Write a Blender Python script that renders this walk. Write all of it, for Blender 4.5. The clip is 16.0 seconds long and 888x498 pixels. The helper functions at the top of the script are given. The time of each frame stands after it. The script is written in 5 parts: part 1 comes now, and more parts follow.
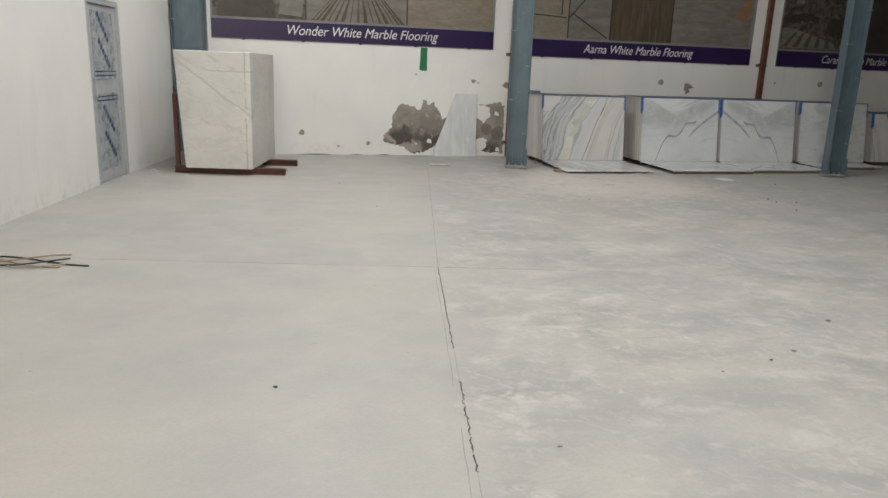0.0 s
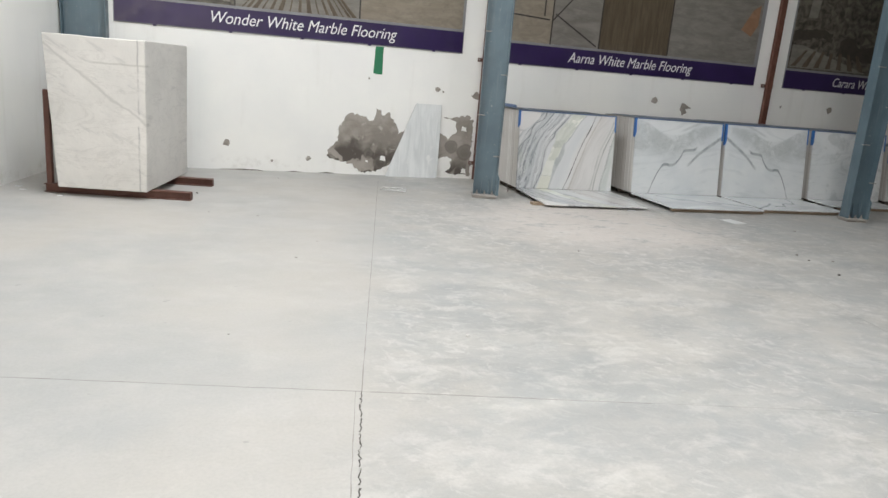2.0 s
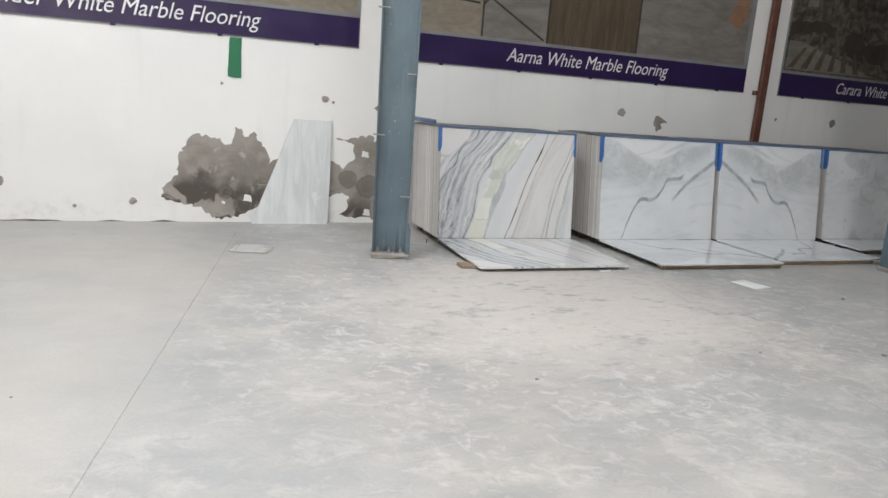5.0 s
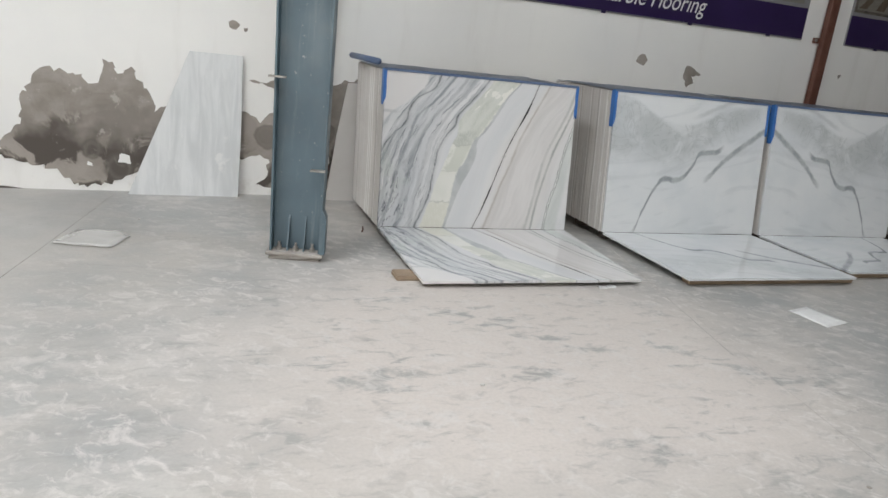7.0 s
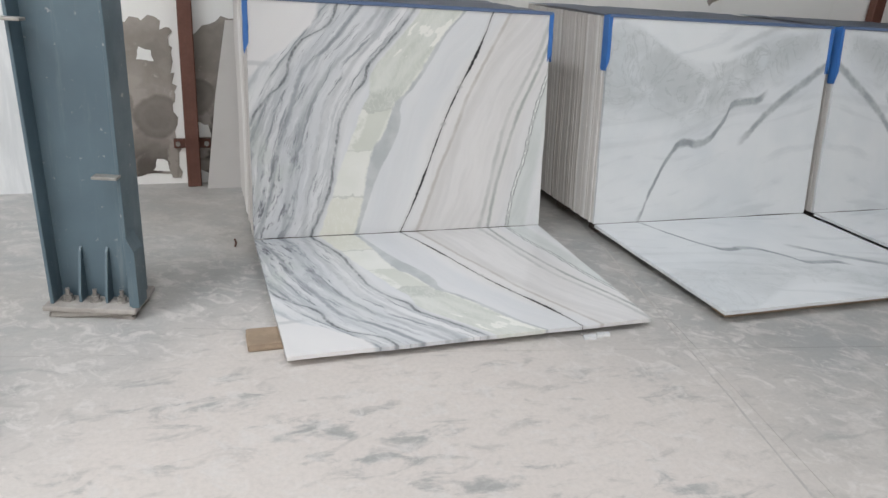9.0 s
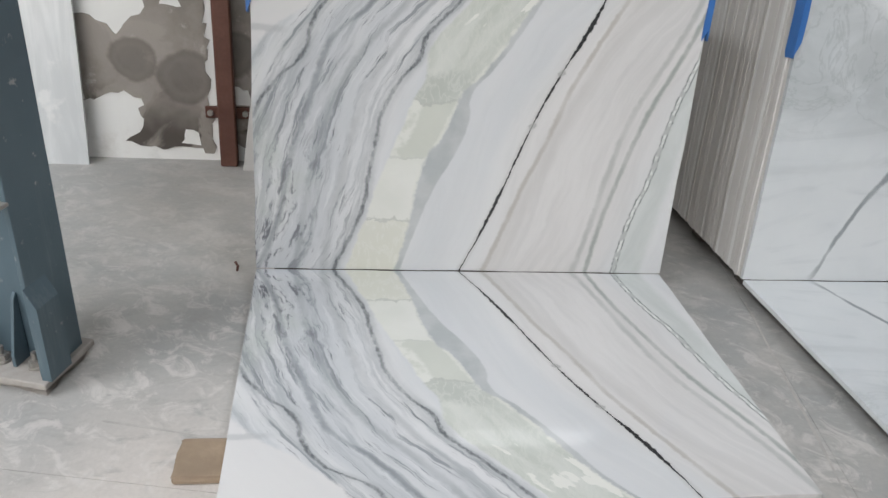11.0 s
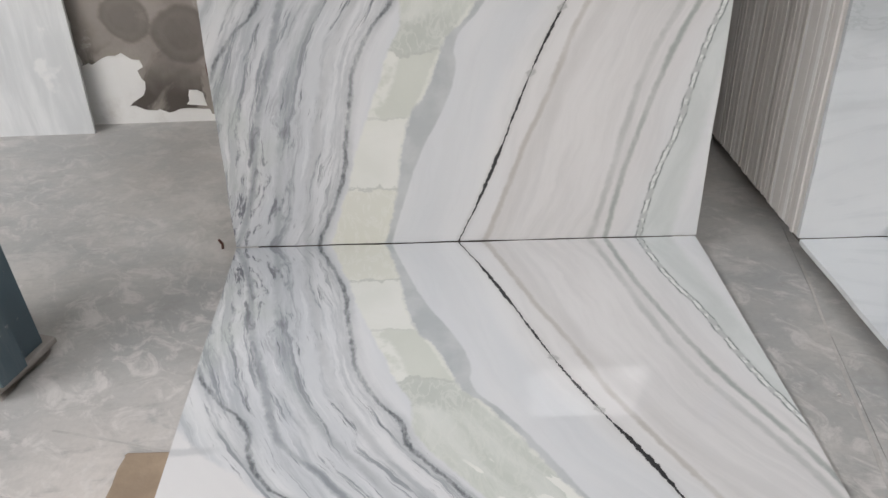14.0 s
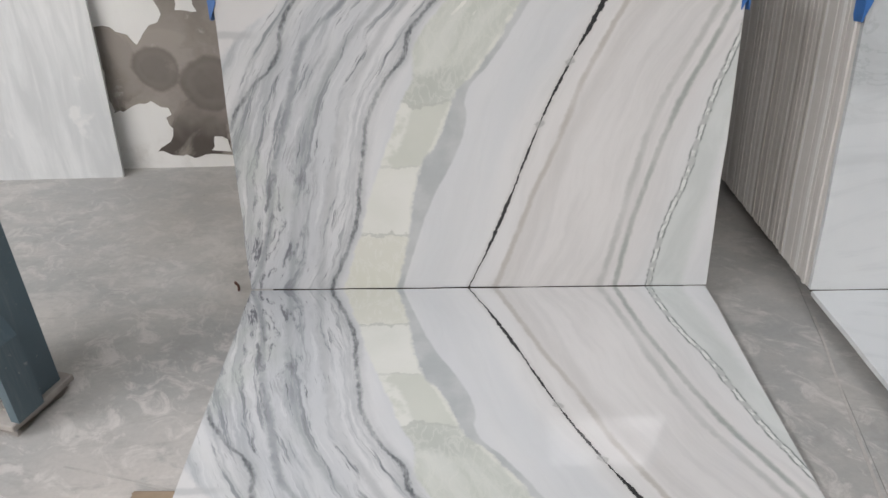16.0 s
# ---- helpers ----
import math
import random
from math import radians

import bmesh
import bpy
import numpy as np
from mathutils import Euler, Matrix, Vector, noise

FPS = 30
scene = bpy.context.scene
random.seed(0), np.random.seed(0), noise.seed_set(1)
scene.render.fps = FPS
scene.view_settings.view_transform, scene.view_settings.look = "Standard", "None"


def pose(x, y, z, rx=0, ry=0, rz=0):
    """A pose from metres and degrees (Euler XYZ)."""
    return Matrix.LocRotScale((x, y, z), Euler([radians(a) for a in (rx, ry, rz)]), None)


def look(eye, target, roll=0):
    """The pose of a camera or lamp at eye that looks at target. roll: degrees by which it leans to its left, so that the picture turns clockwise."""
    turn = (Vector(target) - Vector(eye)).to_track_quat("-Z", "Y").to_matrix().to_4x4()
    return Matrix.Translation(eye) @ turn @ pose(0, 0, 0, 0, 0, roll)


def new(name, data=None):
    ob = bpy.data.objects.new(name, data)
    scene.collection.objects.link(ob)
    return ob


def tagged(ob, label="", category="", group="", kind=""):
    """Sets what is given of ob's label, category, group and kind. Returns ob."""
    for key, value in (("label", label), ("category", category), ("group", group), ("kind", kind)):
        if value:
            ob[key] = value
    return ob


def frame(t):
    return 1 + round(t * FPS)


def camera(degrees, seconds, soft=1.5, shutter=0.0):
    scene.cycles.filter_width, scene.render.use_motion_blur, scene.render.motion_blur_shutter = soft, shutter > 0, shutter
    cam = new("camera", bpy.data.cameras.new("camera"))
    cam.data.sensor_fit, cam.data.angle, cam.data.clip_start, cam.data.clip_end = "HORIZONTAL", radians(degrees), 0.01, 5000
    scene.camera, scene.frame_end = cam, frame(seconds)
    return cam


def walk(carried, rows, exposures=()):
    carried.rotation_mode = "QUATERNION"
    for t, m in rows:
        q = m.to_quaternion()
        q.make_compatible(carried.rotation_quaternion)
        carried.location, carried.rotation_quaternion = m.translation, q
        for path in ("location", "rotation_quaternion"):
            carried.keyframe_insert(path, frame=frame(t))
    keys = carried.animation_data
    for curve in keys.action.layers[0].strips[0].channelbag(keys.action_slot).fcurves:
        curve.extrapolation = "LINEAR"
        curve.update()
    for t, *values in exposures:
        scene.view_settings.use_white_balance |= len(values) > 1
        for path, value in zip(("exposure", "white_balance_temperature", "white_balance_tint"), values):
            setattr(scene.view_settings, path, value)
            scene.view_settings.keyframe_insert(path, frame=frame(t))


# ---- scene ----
cam = camera(64.3, 16.0)
PATH = [
    (0, (-4.651, -12.222, 1.618), (-4.208, -10.335, 1.127), 2.1),
    (0.5, (-4.451, -11.627, 1.654), (-3.994, -9.745, 1.155), 2.3),
    (1, (-4.358, -11.062, 1.638), (-3.976, -9.166, 1.128), 4.0),
    (1.5, (-4.208, -10.476, 1.642), (-3.738, -8.594, 1.155), 4.4),
    (2, (-3.989, -10.043, 1.671), (-3.446, -8.178, 1.193), 4.8),
    (2.5, (-3.786, -9.505, 1.694), (-3.149, -7.673, 1.207), 5.6),
    (3, (-3.525, -8.916, 1.639), (-2.875, -7.088, 1.153), 5.7),
    (3.5, (-3.21, -8.462, 1.639), (-2.705, -6.589, 1.15), 5.1),
    (4, (-2.944, -7.955, 1.596), (-2.343, -6.092, 1.188), 3.3),
    (6.5, (-1.740, -5.505, 1.506), (-0.995, -3.715, 1.015), 5.9),
    (7, (-1.345, -5.055, 1.480), (-0.668, -3.257, 0.921), 6.5),
    (7.5, (-1.08, -4.55, 1.511), (-0.37, -2.81, 0.826), 7.3),
    (8, (-0.703, -4.228, 1.475), (-0.051, -2.512, 0.682), 6.7),
    (8.5, (-0.515, -3.805, 1.447), (0.12, -2.079, 0.66), 5.7),
    (9, (-0.255, -3.471, 1.443), (0.392, -1.729, 0.702), 4.3),
    (9.5, (-0.066, -3.176, 1.454), (0.497, -1.406, 0.712), 4.9),
    (12, (0.511, -2.063, 1.432), (0.729, -0.375, 0.382), 4.6),
    (12.5, (0.611, -2.019, 1.42), (0.829, -0.346, 0.346), 3.8),
    (13, (0.683, -2.043, 1.432), (0.861, -0.394, 0.315), 2.1),
    (13.5, (0.7, -2.066, 1.446), (0.808, -0.414, 0.324), 0.5),
    (14, (0.679, -2.064, 1.442), (0.713, -0.405, 0.326), -0.9),
    (14.5, (0.662, -2.065, 1.449), (0.684, -0.376, 0.377), -1.2),
    (15, (0.653, -2.069, 1.449), (0.722, -0.291, 0.536), -0.4),
    (15.5, (0.665, -2.086, 1.461), (0.746, -0.301, 0.563), 0.2),
    (16, (0.732, -2.094, 1.467), (0.696, -0.368, 0.458), -1.3),
]
EXPOSURES = [(0, -0.65, 7000, 10), (0.5, -0.15, 6750, 10), (1.0, -0.92, 7000, 10), (1.5, -0.25, 6800, 11), (2, -0.15, 6650, 10), (4, -0.12, 6550, 11), (6.5, -0.06, 6650, 12), (7.0, -0.16, 6600, 11), (7.5, -0.17, 6550, 10), (9.0, -0.03, 6500, 12), (9.5, 0.0, 6400, 9), (12.5, -0.14, 6650, 14), (16, -0.13, 6700, 14)]
walk(cam, [(t, look(eye, target, roll)) for t, eye, target, roll in PATH], EXPOSURES)

# ---- world and light ----
world = bpy.data.worlds.new("sky")
scene.world = world
world.use_nodes = True
sky = world.node_tree.nodes.new("ShaderNodeTexSky")
sky.sky_type, sky.sun_disc = "NISHITA", False
sky.sun_elevation, sky.sun_rotation = radians(48), radians(20)
world.node_tree.nodes["Background"].inputs[1].default_value = 0.12
world.node_tree.links.new(sky.outputs[0], world.node_tree.nodes["Background"].inputs[0])

ROOF = 6.6
# roof openings, the first inferred, the rest added as fill: x0, x1, y0, y1, watts
SKYLIGHTS_AND_FILL = [(1.9, 3.8, -3.0, -2.1, 125), (-4.9, -3.5, -5.2, -1.2, 440), (-4.4, -2.4, -13.5, -9.0, 520), (-1.6, 0.0, -8.6, -5.6, 240), (2.4, 3.6, -11.0, -8.0, 20)]


def area_lamp(name, m, sx, sy, watts, colour):
    data = bpy.data.lights.new(name, "AREA")
    data.shape, data.size, data.size_y, data.energy, data.color = "RECTANGLE", sx, sy, watts, colour
    ob = new(name, data)
    ob.matrix_world = m
    return ob


# lamps past the first are unseen fill for the floor, left wall and block
for x0, x1, y0, y1, w in SKYLIGHTS_AND_FILL:
    area_lamp("skylight_daylight", pose((x0 + x1) / 2, (y0 + y1) / 2, ROOF + 0.1, 0, 0, 0), x1 - x0, y1 - y0, w, (0.93, 0.97, 1.0))
# warm daylight from an unseen entrance behind; its place and size are assumed
GATE = (-9.1, -6.1, 4.6)
area_lamp("entrance_daylight", pose((GATE[0] + GATE[1]) / 2, -17.9, GATE[2] / 2, 90, 0, 0), GATE[1] - GATE[0], GATE[2], 430, (1.0, 0.93, 0.83))

sun = new("sun", bpy.data.lights.new("sun", "SUN"))
sun.data.energy, sun.data.angle, sun.data.color = 3.0, radians(0.5), (1.0, 0.95, 0.87)
sun.matrix_world = pose(0, 0, 20, -42, 0, 20)

# ---- materials ----


class Nodes:
    """A node material under construction."""

    def __init__(self, name, rough=0.6, metal=0.0, coords="Object"):
        self.mat = bpy.data.materials.new(name)
        self.mat.use_nodes = True
        self.t = self.mat.node_tree
        self.p = self.t.nodes["Principled BSDF"]
        self.p.inputs["Roughness"].default_value, self.p.inputs["Metallic"].default_value = rough, metal
        self.co = self.t.nodes.new("ShaderNodeTexCoord").outputs[coords]

    def put(self, socket, value):
        if isinstance(value, bpy.types.NodeSocket):
            self.t.links.new(value, socket)
        else:
            socket.default_value = value

    def math(self, op, a, b=0.0, clamp=False):
        n = self.t.nodes.new("ShaderNodeMath")
        n.operation, n.use_clamp = op, clamp
        self.put(n.inputs[0], a)
        self.put(n.inputs[1], b)
        return n.outputs[0]

    def scaled(self, s, co=None):
        n = self.t.nodes.new("ShaderNodeMapping")
        self.put(n.inputs[0], co or self.co)
        n.inputs["Scale"].default_value = s
        return n.outputs[0]

    def noise(self, scale, detail=4.0, rough=0.55, co=None, distort=0.0):
        n = self.t.nodes.new("ShaderNodeTexNoise")
        self.put(n.inputs["Vector"], co or self.co)
        n.inputs["Scale"].default_value, n.inputs["Detail"].default_value = scale, detail
        n.inputs["Roughness"].default_value, n.inputs["Distortion"].default_value = rough, distort
        return n.outputs[0]

    def ramp(self, v, a, b, lo=0.0, hi=1.0):
        n = self.t.nodes.new("ShaderNodeMapRange")
        n.interpolation_type = "SMOOTHSTEP"
        self.put(n.inputs[0], v)
        for k, x in enumerate((a, b, lo, hi)):
            n.inputs[k + 1].default_value = x
        return n.outputs[0]

    def mix(self, f, a, b, how="MIX"):
        n = self.t.nodes.new("ShaderNodeMix")
        n.data_type, n.blend_type = "RGBA", how
        self.put(n.inputs[0], f)
        for k, c in ((6, a), (7, b)):
            self.put(n.inputs[k], c if isinstance(c, bpy.types.NodeSocket) else (*c, 1.0))
        return n.outputs[2]

    def split(self, co=None):
        n = self.t.nodes.new("ShaderNodeSeparateXYZ")
        self.put(n.inputs[0], co or self.co)
        return n.outputs

    def join(self, x, y, z=0.0):
        n = self.t.nodes.new("ShaderNodeCombineXYZ")
        for k, v in enumerate((x, y, z)):
            self.put(n.inputs[k], v)
        return n.outputs[0]

    def curve(self, v, points, span):
        """A smooth curve through the points (v, u), v and u from 0 to span."""
        n = self.t.nodes.new("ShaderNodeFloatCurve")
        c = n.mapping.curves[0]
        pts = [(a / span, b / span) for a, b in points]
        c.points[0].location, c.points[1].location = pts[0], pts[-1]
        for q in pts[1:-1]:
            c.points.new(*q)
        n.mapping.update()
        self.put(n.inputs["Value"], self.math("DIVIDE", v, span))
        return self.math("MULTIPLY", n.outputs[0], span)

    def random(self):
        return self.t.nodes.new("ShaderNodeObjectInfo").outputs["Random"]

    def bump(self, height, strength=0.2, distance=0.01):
        n = self.t.nodes.new("ShaderNodeBump")
        n.inputs["Strength"].default_value, n.inputs["Distance"].default_value = strength, distance
        self.put(n.inputs["Height"], height)
        self.t.links.new(n.outputs[0], self.p.inputs["Normal"])

    def done(self, colour, rough=None):
        self.put(self.p.inputs["Base Color"], colour if isinstance(colour, bpy.types.NodeSocket) else (*colour, 1.0))
        if rough is not None:
            self.put(self.p.inputs["Roughness"], rough)
        return self.mat


def mottled(name, a, b, scale=6.0, rough=0.6, metal=0.0, bump=0.1, fine=60.0):
    n = Nodes(name, rough, metal)
    big = n.ramp(n.noise(scale, 5), 0.35, 0.65)
    small = n.noise(fine, 3)
    c = n.mix(big, a, b)
    c = n.mix(n.ramp(small, 0.3, 0.7, 0.0, 0.25), c, tuple(x * 0.75 for x in a))
    n.bump(small, bump, 0.004)
    return n.done(c, n.ramp(n.noise(scale * 2.3, 3), 0.3, 0.7, rough - 0.08, rough + 0.08))


def concrete_material():
    n = Nodes("trowelled_concrete", 0.5)
    x, y, _ = n.split()
    broad = n.noise(0.5, 3, 0.5)
    cloud = n.noise(1.7, 6, 0.62, distort=0.15)
    fine = n.noise(55.0, 5, 0.7)
    # the bays past the long joint are rubbed and dirty, the others swept
    across = n.math("ADD", n.math("SUBTRACT", x, n.math("MULTIPLY", n.math("SUBTRACT", y, 0.53), 0.187)), 2.06)
    rubbed = n.ramp(n.math("ADD", across, n.math("MULTIPLY", n.noise(1.6, 5, 0.6), 0.9)), 0.35, 0.75, 0.14, 1.0)
    patchy = n.math("MULTIPLY", rubbed, n.ramp(n.noise(0.8, 4, 0.55, distort=0.4), 0.40, 0.60, 0.4, 1.0))
    c = n.mix(n.ramp(broad, 0.36, 0.62), (0.44, 0.415, 0.38), (0.385, 0.38, 0.365))
    c = n.mix(n.ramp(cloud, 0.34, 0.70, 0.0, 0.5), c, (0.49, 0.465, 0.435))
    warp = n.join(n.math("ADD", x, n.math("MULTIPLY", n.noise(2.1, 3), 0.5)), n.math("MULTIPLY", y, 1.7), 0.0)
    grime = n.noise(1.5, 9, 0.66, co=warp, distort=0.3)
    c = n.mix(n.math("MULTIPLY", n.ramp(grime, 0.40, 0.68, 0.0, 0.62), n.math("ADD", n.math("MULTIPLY", rubbed, 0.75), n.math("MULTIPLY", patchy, 0.25))), c, (0.285, 0.29, 0.285))
    trowel = n.noise(2.3, 9, 0.64, co=n.scaled((1.0, 1.25, 1.0)), distort=0.25)
    c = n.mix(n.math("MULTIPLY", n.ramp(trowel, 0.45, 0.62, 0.0, 0.42), n.math("MULTIPLY", rubbed, n.ramp(broad, 0.38, 0.58, 0.35, 1.0))), c, (0.31, 0.32, 0.32))
    chalk = n.noise(3.1, 9, 0.68, co=n.join(n.math("ADD", x, 7.0), n.math("MULTIPLY", y, 1.3), 5.0), distort=0.35)
    c = n.mix(n.math("MULTIPLY", n.ramp(chalk, 0.50, 0.66, 0.0, 0.42), n.math("ADD", n.math("MULTIPLY", rubbed, 0.85), 0.15)), c, (0.60, 0.575, 0.54))
    swipe = n.noise(7.5, 7, 0.66, co=n.scaled((0.8, 1.7, 1.0)), distort=0.7)
    c = n.mix(n.math("MULTIPLY", n.ramp(swipe, 0.50, 0.70, 0.0, 0.40), patchy), c, (0.27, 0.265, 0.25))
    swipe2 = n.noise(6.5, 8, 0.7, co=n.join(n.math("ADD", n.math("MULTIPLY", x, 1.5), y), n.math("SUBTRACT", n.math("MULTIPLY", y, 1.2), n.math("MULTIPLY", x, 0.5)), 3.0), distort=0.9)
    c = n.mix(n.math("MULTIPLY", n.ramp(swipe2, 0.50, 0.68, 0.0, 0.55), patchy), c, (0.60, 0.575, 0.545))
    heap = n.join(n.math("SUBTRACT", x, 0.3), n.math("MULTIPLY", n.math("ADD", y, 2.1), 1.15), 0.0)
    far = n.t.nodes.new("ShaderNodeVectorMath")
    far.operation = "LENGTH"
    n.put(far.inputs[0], heap)
    dust = n.math("MULTIPLY", n.ramp(n.math("ADD", far.outputs["Value"], n.math("MULTIPLY", n.noise(1.3, 5), 1.4)), 2.9, 1.5), n.ramp(n.math("ADD", grime, n.math("MULTIPLY", swipe, 0.6)), 1.00, 0.84))
    c = n.mix(n.math("MULTIPLY", dust, 0.9), c, (0.64, 0.585, 0.54))
    near = n.ramp(n.math("ADD", far.outputs["Value"], n.math("MULTIPLY", n.noise(1.3, 5), 1.4)), 3.9, 2.3)
    c = n.mix(n.math("MULTIPLY", n.ramp(swipe, 0.50, 0.66, 0.0, 0.38), near), c, (0.35, 0.335, 0.315))
    c = n.mix(n.math("MULTIPLY", n.ramp(swipe2, 0.50, 0.66, 0.0, 0.6), near), c, (0.64, 0.61, 0.58))
    c = n.mix(n.ramp(fine, 0.35, 0.75, 0.0, 0.16), c, (0.22, 0.21, 0.20))
    c = n.mix(n.ramp(n.noise(9.0, 2), 0.74, 0.78, 0.0, 0.35), c, (0.2, 0.19, 0.18))
    n.bump(n.math("ADD", n.math("MULTIPLY", swipe, 0.6), n.math("MULTIPLY", fine, 0.25)), 0.14, 0.006)
    return n.done(c, n.ramp(grime, 0.35, 0.65, 0.62, 0.45))


def wall_material():
    n = Nodes("white_wall_paint", 0.75)
    c = n.mix(n.ramp(n.noise(0.7, 5), 0.3, 0.7), (0.80, 0.79, 0.76), (0.74, 0.735, 0.72))
    run = n.noise(1.0, 5, 0.6, co=n.scaled((5.0, 5.0, 0.6)))
    c = n.mix(n.ramp(run, 0.55, 0.8, 0.0, 0.35), c, (0.62, 0.60, 0.56))
    z = n.split()[2]
    splash = n.math("MULTIPLY", n.ramp(n.noise(4.0, 6, 0.7), 0.5, 0.7), n.ramp(z, 0.35, 0.0))
    c = n.mix(n.math("MULTIPLY", splash, 0.5), c, (0.5, 0.47, 0.43))
    n.bump(n.noise(35.0, 5, 0.65), 0.22, 0.006)
    return n.done(c)


def plaster_material():
    n = Nodes("bare_cement_plaster", 0.85)
    z = n.split()[2]
    c = n.mix(n.ramp(n.noise(2.6, 6, 0.6), 0.35, 0.65), (0.34, 0.305, 0.275), (0.24, 0.215, 0.19))
    wet = n.ramp(n.noise(3.2, 5, 0.55, distort=0.7), 0.46, 0.53)
    low = n.ramp(n.math("ADD", z, n.math("MULTIPLY", n.noise(2.0, 4), 0.9)), 0.98, 0.72)
    c = n.mix(n.math("MULTIPLY", wet, n.math("ADD", n.math("MULTIPLY", low, 0.85), 0.14)), c, (0.085, 0.072, 0.062))
    c = n.mix(n.ramp(n.noise(7.0, 6, 0.7), 0.6, 0.68, 0.0, 0.55), c, (0.48, 0.44, 0.40))
    x = n.split()[0]
    for cx, cz, rad in ((-0.72, 0.52, 0.12), (-0.47, 0.44, 0.15), (-0.24, 0.56, 0.13), (-1.9, 0.2, 0.14), (-2.1, 0.34, 0.1)):
        q = n.join(n.math("SUBTRACT", x, cx), n.math("SUBTRACT", z, cz), 0.0)
        ln = n.t.nodes.new("ShaderNodeVectorMath")
        ln.operation = "LENGTH"
        n.put(ln.inputs[0], q)
        d = n.math("ADD", ln.outputs["Value"], n.math("MULTIPLY", n.math("SUBTRACT", n.noise(6.0, 4), 0.5), 0.09))
        c = n.mix(n.ramp(d, rad, rad - 0.025, 0.0, 0.6), c, (0.10, 0.088, 0.076))
        c = n.mix(n.ramp(n.math("ABSOLUTE", n.math("SUBTRACT", d, rad * 0.62)), 0.0, 0.03, 0.15, 0.0), c, (0.30, 0.27, 0.24))
    n.bump(n.noise(22.0, 7, 0.7), 0.5, 0.01)
    return n.done(c)


def column_paint():
    n = Nodes("blue_grey_steel_paint", 0.42)
    c = n.mix(n.ramp(n.noise(1.6, 5), 0.35, 0.65), (0.078, 0.118, 0.144), (0.100, 0.148, 0.176))
    c = n.mix(n.ramp(n.noise(1.0, 5, 0.7, co=n.scaled((16, 16, 1.5))), 0.52, 0.75, 0.0, 0.4), c, (0.21, 0.25, 0.26))
    c = n.mix(n.ramp(n.noise(28.0, 5, 0.7), 0.64, 0.72, 0.0, 0.7), c, (0.42, 0.41, 0.38))
    n.bump(n.noise(40.0, 3), 0.08, 0.003)
    return n.done(c, n.ramp(n.noise(5.0, 4), 0.3, 0.7, 0.32, 0.55))


def vein(n, u, v, wob, points, w0, w1, amount=1.0):
    """Mask of a vein that follows the points (v, u)."""
    c = n.curve(v, points, 1.8)
    d = n.math("ABSOLUTE", n.math("SUBTRACT", n.math("ADD", u, wob), c))
    return n.math("MULTIPLY", n.ramp(d, w0, w1, amount, 0.0), n.ramp(n.noise(5.5, 4, 0.6), 0.34, 0.58, 0.55, 1.0))


